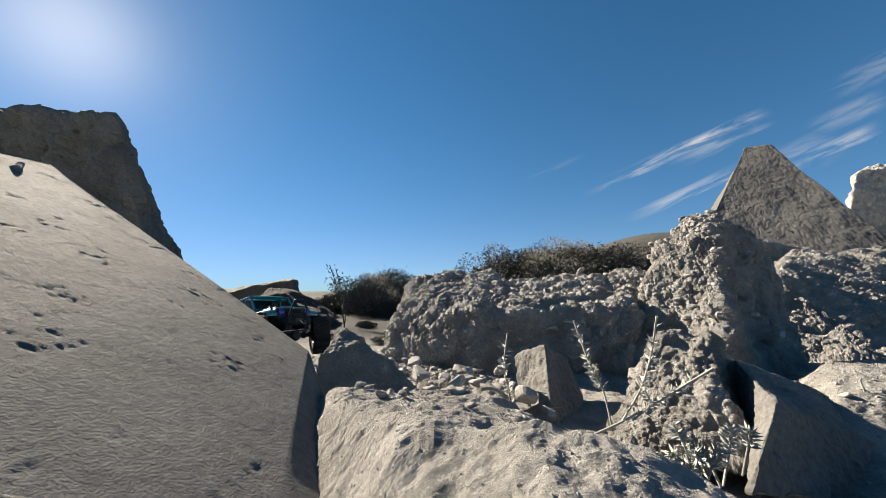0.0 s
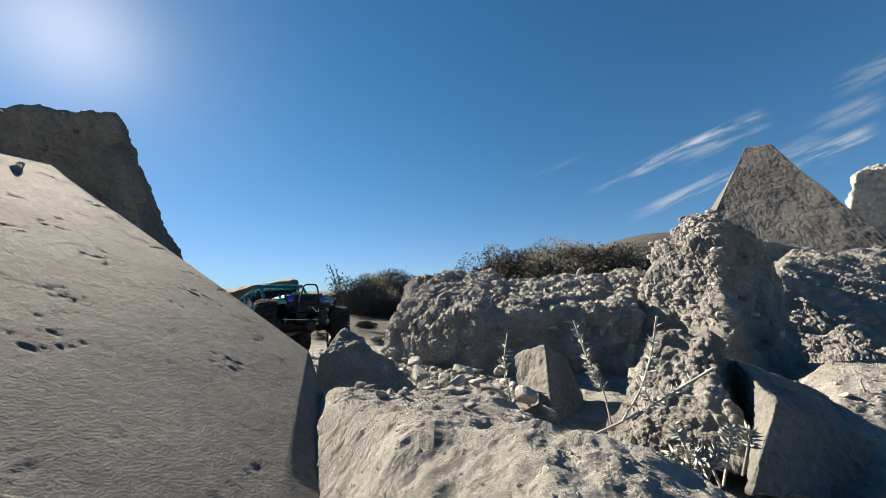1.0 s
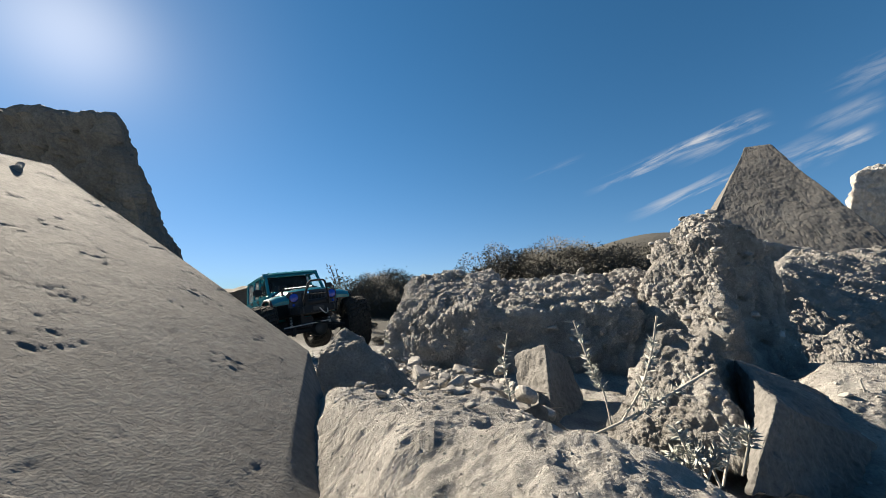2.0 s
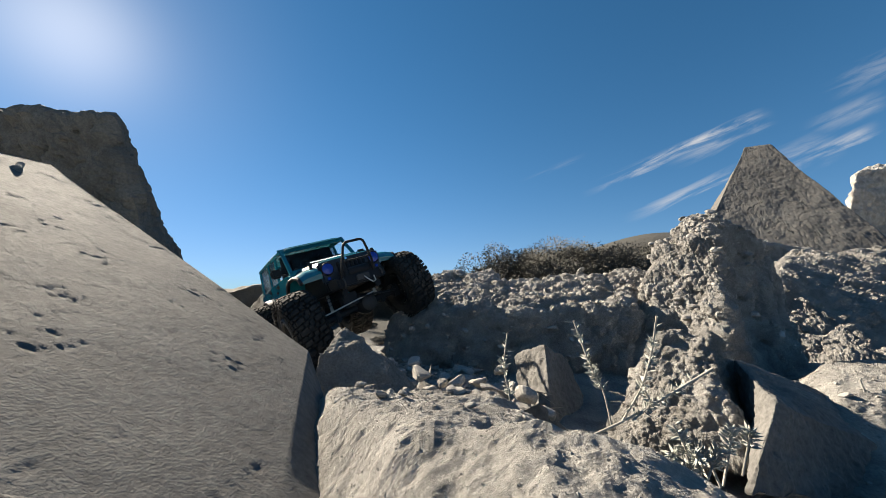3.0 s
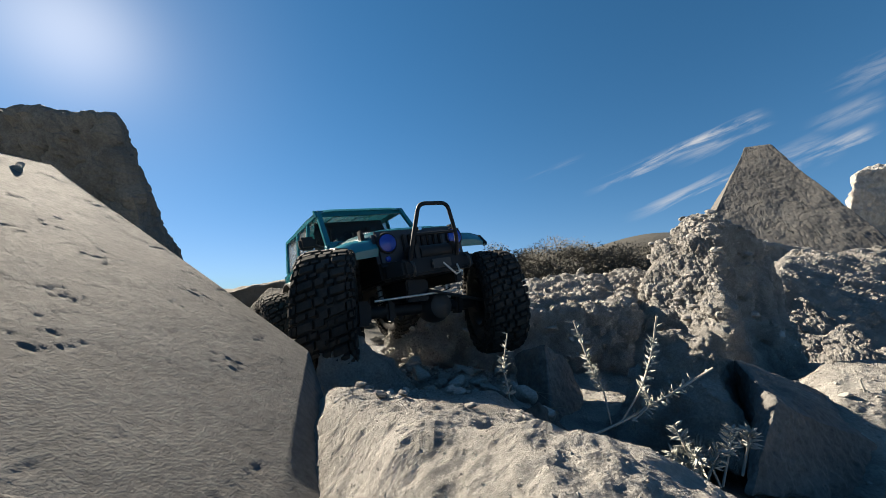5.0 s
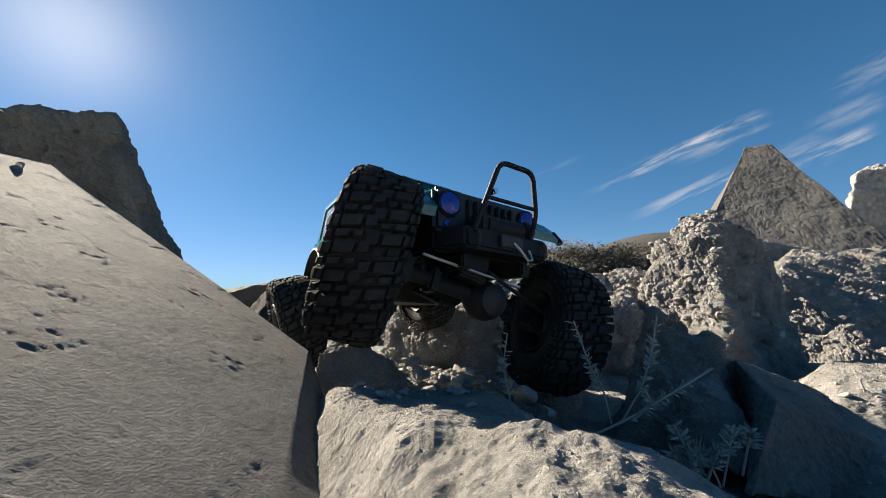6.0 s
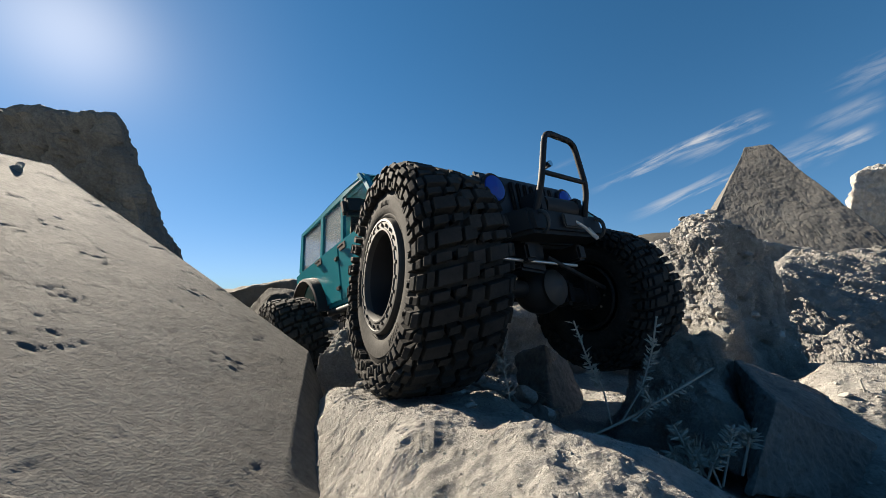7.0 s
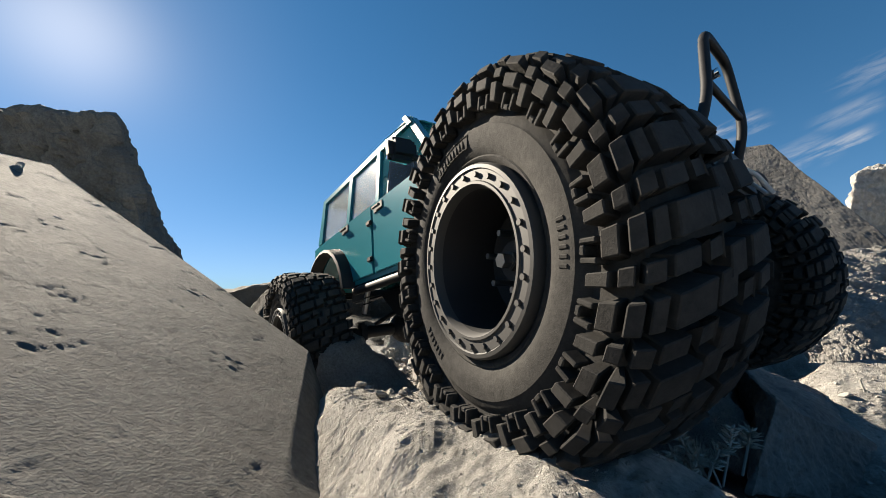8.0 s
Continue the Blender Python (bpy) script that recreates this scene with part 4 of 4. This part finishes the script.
# flat broken pieces in front of the bank
for k, (c, s) in enumerate((((0.04, 0.4151, 0.1012), 0.034), ((0.0153, 0.4054, 0.0986), 0.026), ((0.0548, 0.3954, 0.0975), 0.030), ((0.0713, 0.3752, 0.0982), 0.026), ((0.0789, 0.3446, 0.1013), 0.028),
        ((0.0378, 0.3655, 0.0953), 0.022), ((-0.0026, 0.4161, 0.0934), 0.02), ((-0.0275, 0.4456, 0.0994), 0.034), ((-0.0497, 0.4567, 0.0913), 0.03), ((0.0729, 0.4348, 0.1051), 0.03),
        ((-0.0145, 0.3856, 0.0954), 0.018), ((-0.0401, 0.5161, 0.0992), 0.03), ((-0.077, 0.5161, 0.0992), 0.024), ((0.0865, 0.3154, 0.0932), 0.03))):
    rng = random.Random(100 + k)
    tagged(stone(*c, s, rng, name="broken_piece"), "broken flat piece of pale concrete on the rubble", "rubble piece", group="broken pieces")
strew(-0.12, 0.07, 0.36, 0.66, 130, 0.007, 0.030, 51)
strew(-0.06, 0.12, 0.15, 0.27, 34, 0.0025, 0.007, 52)
strew(-0.07, 0.02, 0.20, 0.30, 22, 0.004, 0.014, 56)
strew(0.25, 0.5, 0.25, 0.5, 24, 0.003, 0.012, 53)
strew(-0.14, -0.085, 0.22, 0.33, 16, 0.004, 0.012, 54)
strew(-0.5, 0.0, 0.62, 1.3, 30, 0.008, 0.03, 55)
strew(-0.07, 0.10, 0.34, 0.56, 44, 0.014, 0.036, 57)


def gravel(areas, seed):
    """Crumbs of stone over the dust, too many to count, as one mesh."""
    rng = np.random.default_rng(seed)
    shape = np.array([(1, 0, 0), (-1, 0, 0), (0, 1, 0), (0, -1, 0), (0, 0, 1), (0, 0, -1)], float)
    tris = np.array([(0, 2, 4), (2, 1, 4), (1, 3, 4), (3, 0, 4), (2, 0, 5), (1, 2, 5), (3, 1, 5), (0, 3, 5)])
    verts, faces = [], []
    for x0, x1, y0, y1, count, small, large in areas:
        x, y = rng.uniform(x0, x1, count), rng.uniform(y0, y1, count)
        z, size = ground_relief(x, y), small + (large - small) * rng.random(count) ** 3
        for k in range(count):
            turn = np.linalg.qr(rng.normal(size=(3, 3)))[0]
            faces.append(tris + 6 * len(verts))
            verts.append((shape * rng.uniform(0.6, 1.1, (6, 1))) @ turn * size[k] * (1, 1, 0.75) + (x[k], y[k], z[k] + size[k] * 0.2))
    ob = mesh_object("gravel", np.concatenate(verts), np.concatenate(faces), STONE, False)
    tagged(ob, "pale crumbs of stone strewn over the dust", "gravel", kind="stuff")


gravel(((-0.10, 0.14, 0.08, 0.26, 2600, 0.0003, 0.0009), (-0.12, 0.10, 0.30, 0.7, 1500, 0.001, 0.006), (0.25, 0.6, 0.25, 0.6, 900, 0.0006, 0.004), (-0.7, 0.1, 0.6, 1.8, 900, 0.002, 0.012)), 6)


# ---- distance ----
tagged(block("far_bank", ((-4.7552, 6.1157, -0.3755), (-2.3291, 5.708, -0.3371), (-3.1963, 8.1303, -0.3723), (-6.3403, 8.1303, -0.3723),
    (-4.4605, 6.0594, 0.0828), (-2.4117, 5.6197, 0.3819), (-3.1808, 7.5294, 0.4192), (-5.5756, 7.5653, 0.1267)), DARKROCK, 40, 0.05, 16, ((1.0, 0.06), (0.2, 0.02))),
    "dark straight-topped earth bank far off", "bank")
tagged(block("sand_mound", ((-1.7048, 2.9588, -0.1017), (-0.945, 2.9588, -0.1017), (-1.2052, 4.0652, -0.0861), (-2.3514, 4.0652, -0.0861),
    (-1.5736, 3.1233, 0.1999), (-1.4162, 3.1221, 0.21), (-1.5417, 3.5249, 0.2113), (-1.7423, 3.5235, 0.2227)), SAND, 40, 0.2, 17, ((0.5, 0.05), (0.1, 0.012))),
    "pale heap of sand beyond the rubble", "sand heap")


def shrub_meshes(seed):
    """A rounded bush about 1 m across: branches that end in overlapping clumps of small leaves."""
    rng = random.Random(seed)
    wood, leaf = bmesh.new(), bmesh.new()
    for _ in range(34):
        a, e = rng.uniform(0, 6.28), math.asin(rng.uniform(0.05, 1.0))
        n = rng.uniform(0.24, 0.44)
        tip = Vector((math.cos(a) * math.cos(e) * 1.05, math.sin(a) * math.cos(e) * 1.05, math.sin(e) * 0.8 + 0.05)) * n
        mid = tip * 0.5 + Vector((rng.gauss(0, 0.03), rng.gauss(0, 0.03), 0.03))
        tube([(0, 0, -0.05), mid, tip], 0.007, wood, 4)
        size = rng.uniform(0.07, 0.13)
        for _ in range(800):
            d = Vector((rng.gauss(0, 1), rng.gauss(0, 1), rng.gauss(0, 0.8))).normalized()
            c = tip + d * size * rng.uniform(0.25, 1.0) ** 0.5 * (1.25 if rng.random() < 0.06 else 1)
            d = (d + Vector((rng.gauss(0, 0.7), rng.gauss(0, 0.7), rng.gauss(0.3, 0.7)))).normalized()
            u = d.orthogonal().normalized()
            w, l = rng.uniform(0.003, 0.0055), rng.uniform(0.007, 0.015)
            leaf.faces.new([leaf.verts.new(c + u * w), leaf.verts.new(c + d * l), leaf.verts.new(c - u * w)])
    return wood, leaf


def shrubs():
    rng = random.Random(77)
    kinds = []
    for k in range(4):
        root = tagged(new("shrub"), "dry dark green shrub on the far slope", "shrub", group="far shrubs")
        wood, leaf = shrub_meshes(k)
        part("branchwork", wood, TWIG, root, "dry brown branchwork")
        part("foliage", leaf, LEAF, root, "dull dark foliage")
        kinds.append(root)
    places = []
    for _ in range(20):      # band of shrubs beyond the track
        places.append((rng.uniform(-1.9, -0.3), rng.uniform(4.2, 6.2), rng.uniform(0.3, 0.6)))
    places += [(-0.93, 5.0, 1.2), (-0.75, 5.2, 1.1), (-1.45, 5.2, 0.6), (-0.25, 5.4, 0.62), (-0.05, 5.6, 0.6), (0.25, 6.0, 0.7), (0.5, 6.0, 0.6)]
    for _ in range(12):      # shrubs on the rising slope
        y = rng.uniform(8, 15)
        places.append((y * rng.uniform(0.10, 0.75), y, rng.uniform(0.6, 1.15)))
    for _ in range(20):      # a tall clump halfway up
        y = rng.uniform(8.5, 11)
        places.append((y * rng.uniform(0.21, 0.5), y, rng.uniform(2.1, 2.9)))
    for _ in range(14):      # low tufts on the plain
        y = rng.uniform(2.0, 4.2)
        places.append((y * rng.uniform(-0.5, -0.05), y, rng.uniform(0.05, 0.13)))
    for k, (x, y, s) in enumerate(places):
        m = pose(x, y, rest_on_ground(x, y), 0, 0, rng.uniform(0, 360))
        ob = kinds[k] if k < 4 else copy_thing(kinds[k % 4], m)
        ob.matrix_basis = m
        s *= 1.5
        ob.scale = (s, s, s * rng.uniform(0.75, 1.0))


def far_weed(x, y, h):
    root = tagged(new("weed"), "tall thin dry weed standing against the sky", "weed")
    rng = random.Random(5)
    z = rest_on_ground(x, y)
    wood, leaf = bmesh.new(), bmesh.new()
    for k in range(5):
        top = Vector((rng.gauss(0, 0.10), rng.gauss(0, 0.08), h * rng.uniform(0.6, 1.0)))
        tube([(0, 0, 0), top * 0.5 + Vector((0.02, 0, 0.03)), top], 0.0035, wood, 5)
        for _ in range(44):
            c = top * rng.uniform(0.4, 1.0) + Vector((rng.gauss(0, 0.035), rng.gauss(0, 0.03), 0))
            d = Vector((rng.gauss(0, 1), rng.gauss(0, 1), rng.gauss(0, 1))).normalized()
            u = d.orthogonal()
            leaf.faces.new([leaf.verts.new(c + u * 0.005), leaf.verts.new(c + d * 0.016), leaf.verts.new(c - u * 0.005)])
    part("stalk", wood, TWIG, root)
    part("foliage", leaf, LEAF, root)
    root.location = (x, y, z)


shrubs()
far_weed(-0.84, 3.0, 0.58)


# ---- near plants ----
def sprig(points, r, leaves, seed, length, label):
    """A dry stem through the points, with short pale leaves along its upper part."""
    root = tagged(new("dry_plant"), label, "plant", group="dry plants")
    base = Vector(points[0])
    root.location = base
    P = [Vector(p) - base for p in points]
    rng = random.Random(seed)
    stem = bmesh.new()
    fine = rounded(P, (P[1] - P[0]).length * 0.3) if len(P) > 2 else P
    tube(fine, r, stem, 6)
    part("stem", stem, STRAW, root, "pale dry stem", 60)
    bm = bmesh.new()
    for _ in range(leaves):
        t = rng.uniform(0.15, 1) ** 0.7 * (len(fine) - 1)
        k = min(int(t), len(fine) - 2)
        c = fine[k].lerp(fine[k + 1], t - k)
        along = (fine[k + 1] - fine[k]).normalized()
        out = along.cross(Vector((rng.gauss(0, 1), rng.gauss(0, 1), rng.gauss(0, 1)))).normalized()
        d = (out + along * rng.uniform(0.1, 0.9)).normalized()
        u = d.orthogonal().normalized()
        n = d.cross(u)
        l, w = length * rng.uniform(0.6, 1.2), length * 0.13
        v = [bm.verts.new(c), bm.verts.new(c + d * l * 0.5 + u * w), bm.verts.new(c + d * l), bm.verts.new(c + d * l * 0.5 - u * w), bm.verts.new(c + d * l * 0.5 + n * w)]
        for q in ((0, 1, 4), (1, 2, 4), (2, 3, 4), (3, 0, 4), (0, 3, 2, 1)):
            bm.faces.new([v[i] for i in q])
    part("foliage", bm, PALELEAF, root, "small pale fleshy leaves")
    return root


sprig([(0.0468, 0.2528, 0.1107), (0.0464, 0.2506, 0.1282), (0.0422, 0.2513, 0.1471), (0.0457, 0.2505, 0.1705)], 0.0005, 60, 61, 0.0055, "thin dry sprig with pale leaves in the dust")
sprig([(0.1147, 0.2478, 0.1099), (0.1093, 0.2449, 0.1335), (0.1017, 0.2462, 0.1482), (0.0908, 0.2443, 0.1797)], 0.0006, 90, 62, 0.006, "thin dry sprig with pale leaves by the hollow")
sprig([(0.0943, 0.2383, 0.1053), (0.1164, 0.2371, 0.1152), (0.133, 0.2327, 0.1264), (0.1499, 0.2293, 0.1378), (0.1706, 0.2256, 0.1518)], 0.0008, 44, 63, 0.006, "dry forked twig lying on the rubble")
sprig([(0.1164, 0.2371, 0.1152), (0.1299, 0.2355, 0.1361), (0.1397, 0.2365, 0.1611), (0.1436, 0.2358, 0.1834)], 0.0006, 55, 64, 0.006, "upright dry sprig on the clod")
sprig([(0.1227, 0.2349, 0.117), (0.1336, 0.2304, 0.1288), (0.1277, 0.2282, 0.1381)], 0.0007, 14, 65, 0.006, "short dry twig on the clod")
for k in range(7):
    rng = random.Random(200 + k)
    a, b = (0.1424, 0.2093, 0.0957), (0.1804, 0.2124, 0.1109)
    base = Vector(a).lerp(Vector(b), rng.random())
    tip = base + Vector((rng.uniform(-0.02, 0.02), rng.uniform(-0.008, 0.008), rng.uniform(0.008, 0.03)))
    sprig([base - Vector((0, 0, 0.012)), base.lerp(tip, 0.5) + Vector((0.002, 0, 0)), tip], 0.0007, 46, 70 + k, 0.0065, "low fleshy-leaved plant at the foot of the clod")
sprig([(0.4236, 0.3476, 0.0772), (0.4085, 0.3456, 0.0933), (0.4048, 0.3479, 0.1151)], 0.0008, 20, 90, 0.006, "thin dark twig on the sand")


CAR, WHEELS, FRONT_AXLE, REAR_AXLE = car()


def motions():
    way = [
        (0.0, pose(-0.6762, 1.3646, 0.0065, -11.8, 2.8, 54.2)),
        (0.5, pose(-0.6111, 1.2895, 0.0284, -14.6, 2.9, 51.8)),
        (1.0, pose(-0.5553, 1.2237, 0.0504, -14.0, -0.6, 48.0)),
        (1.5, pose(-0.4975, 1.1320, 0.0667, -10.0, -5.3, 43.7)),
        (2.8, pose(-0.3088, 0.8972, 0.1346, -4.9, -7.6, 37.9)),
        (3.0, pose(-0.2637, 0.8348, 0.1476, -9.7, -17.3, 40.1)),
        (3.5, pose(-0.2454, 0.8083, 0.1508, -11.9, -19.4, 41.8)),
        (4.0, pose(-0.2229, 0.7654, 0.1593, -10.7, -19.7, 40.1)),
        (4.3, pose(-0.1837, 0.6940, 0.1586, -7.6, -19.5, 38.5)),
        (4.5, pose(-0.1288, 0.6076, 0.1423, -0.8, -8.7, 37.3)),
        (4.7, pose(-0.1178, 0.5996, 0.1555, -3.0, -11.7, 37.0)),
        (5.8, pose(-0.0667, 0.5014, 0.1755, -7.5, 2.3, 31.5)),
        (6.0, pose(-0.0530, 0.4884, 0.1867, -1.9, 4.3, 32.1)),
        (6.2, pose(-0.0473, 0.4633, 0.1788, -1.2, 6.2, 33.5)),
        (6.5, pose(-0.0397, 0.4560, 0.1687, -2.7, 8.4, 35.6)),
        (6.8, pose(-0.0302, 0.4410, 0.1687, -4.7, 1.6, 37.3)),
        (7.0, pose(-0.0183, 0.4280, 0.1676, -10.2, -3.3, 38.6)),
        (7.2, pose(0.0087, 0.3803, 0.1790, -13.2, -2.0, 36.0)),
        (7.4, pose(0.0150, 0.3688, 0.1808, -12.7, -3.2, 37.1)),
        (7.5, pose(0.0252, 0.3492, 0.1835, -10.8, -1.9, 37.5)),
        (7.6, pose(0.0324, 0.3424, 0.1857, -8.6, -0.4, 37.3)),
        (8.0, pose(0.0337, 0.3404, 0.1871, -8.0, 0.0, 37.4)),
    ]
    walk(CAR, way)
    # height and roll of the front axle, the same of the rear axle, steering angle
    flex = [
        (0.0, 0.0020, -0.5, 0.0000, 0.0, -25.6),
        (0.5, -0.0014, 2.8, 0.0000, 0.0, -23.5),
        (1.0, -0.0002, 7.6, 0.0000, 0.0, -21.8),
        (1.5, -0.0031, 5.7, 0.0000, 0.0, -15.3),
        (2.8, -0.0008, -6.6, -0.0031, 3.6, -3.6),
        (3.0, -0.0029, -4.6, -0.0041, 2.6, -2.8),
        (3.5, -0.0017, -8.5, -0.0031, 3.7, -1.6),
        (4.0, -0.0022, -10.6, -0.0038, 2.6, -4.1),
        (4.3, -0.0001, -7.9, -0.0022, 3.0, -9.5),
        (4.5, 0.0034, 4.0, -0.0078, 0.3, -19.2),
        (4.7, -0.0010, 6.5, -0.0039, -2.6, -25.0),
        (5.8, 0.0050, 5.3, -0.0065, -2.0, -23.9),
        (6.0, 0.0030, 13.2, -0.0069, -16.6, -18.0),
        (6.2, 0.0052, 12.1, -0.0217, -9.5, -19.0),
        (6.5, 0.0074, 11.7, -0.0103, -11.4, -4.0),
        (6.8, 0.0077, 9.9, -0.0158, -10.1, 5.8),
        (7.0, 0.0061, 7.3, -0.0116, -2.8, -8.9),
        (7.2, 0.0081, -3.1, -0.0129, -0.0, -12.3),
        (7.4, 0.0063, -1.8, -0.0127, 1.3, -5.0),
        (7.5, -0.0001, 0.0, -0.0135, -0.4, -7.3),
        (7.6, 0.0053, -0.4, -0.0152, -1.4, -9.7),
        (8.0, 0.0041, -0.1, -0.0129, -3.1, -9.6),
    ]
    table = np.array(flex)

    def eased(t, column):
        k = min(max(int(np.searchsorted(table[:, 0], t)) - 1, 0), len(table) - 2)
        u = (t - table[k, 0]) / (table[k + 1, 0] - table[k, 0])
        u = u * u * (3 - 2 * u)
        return table[k, column] * (1 - u) + table[k + 1, column] * u

    # distance rolled since the start
    rolled, times = [0.0], [t for t, m in way]
    for (_, a), (_, b) in zip(way, way[1:]):
        rolled.append(rolled[-1] + (b.translation - a.translation).length)
    steps = [k / 10 for k in range(81)]
    for front, part_ob in ((True, FRONT_AXLE), (False, REAR_AXLE)):
        c = 1 if front else 3
        walk(part_ob, [(t, pose(0, (-1 if front else 1) * WHEELBASE / 2, eased(t, c)) @ pose(0, 0, 0, 0, eased(t, c + 1), 0)) for t in steps])
    for w, end, side in WHEELS:
        c = 1 if end < 0 else 3
        rows = []
        for t in steps:
            spin = math.degrees(float(np.interp(t, times, rolled)) / TYRE_R)
            m = pose(0, end * WHEELBASE / 2, eased(t, c)) @ pose(0, 0, 0, 0, eased(t, c + 1), 0) @ pose(side * TRACK / 2, 0, 0)
            m = m @ pose(0, 0, 0, 0, 0, eased(t, 5) if end < 0 else 0) @ pose(0, 0, 0, spin) @ pose(0, 0, 0, 0, 0, 180 if side > 0 else 0)
            rows.append((t, m))
        walk(w, rows)


motions()
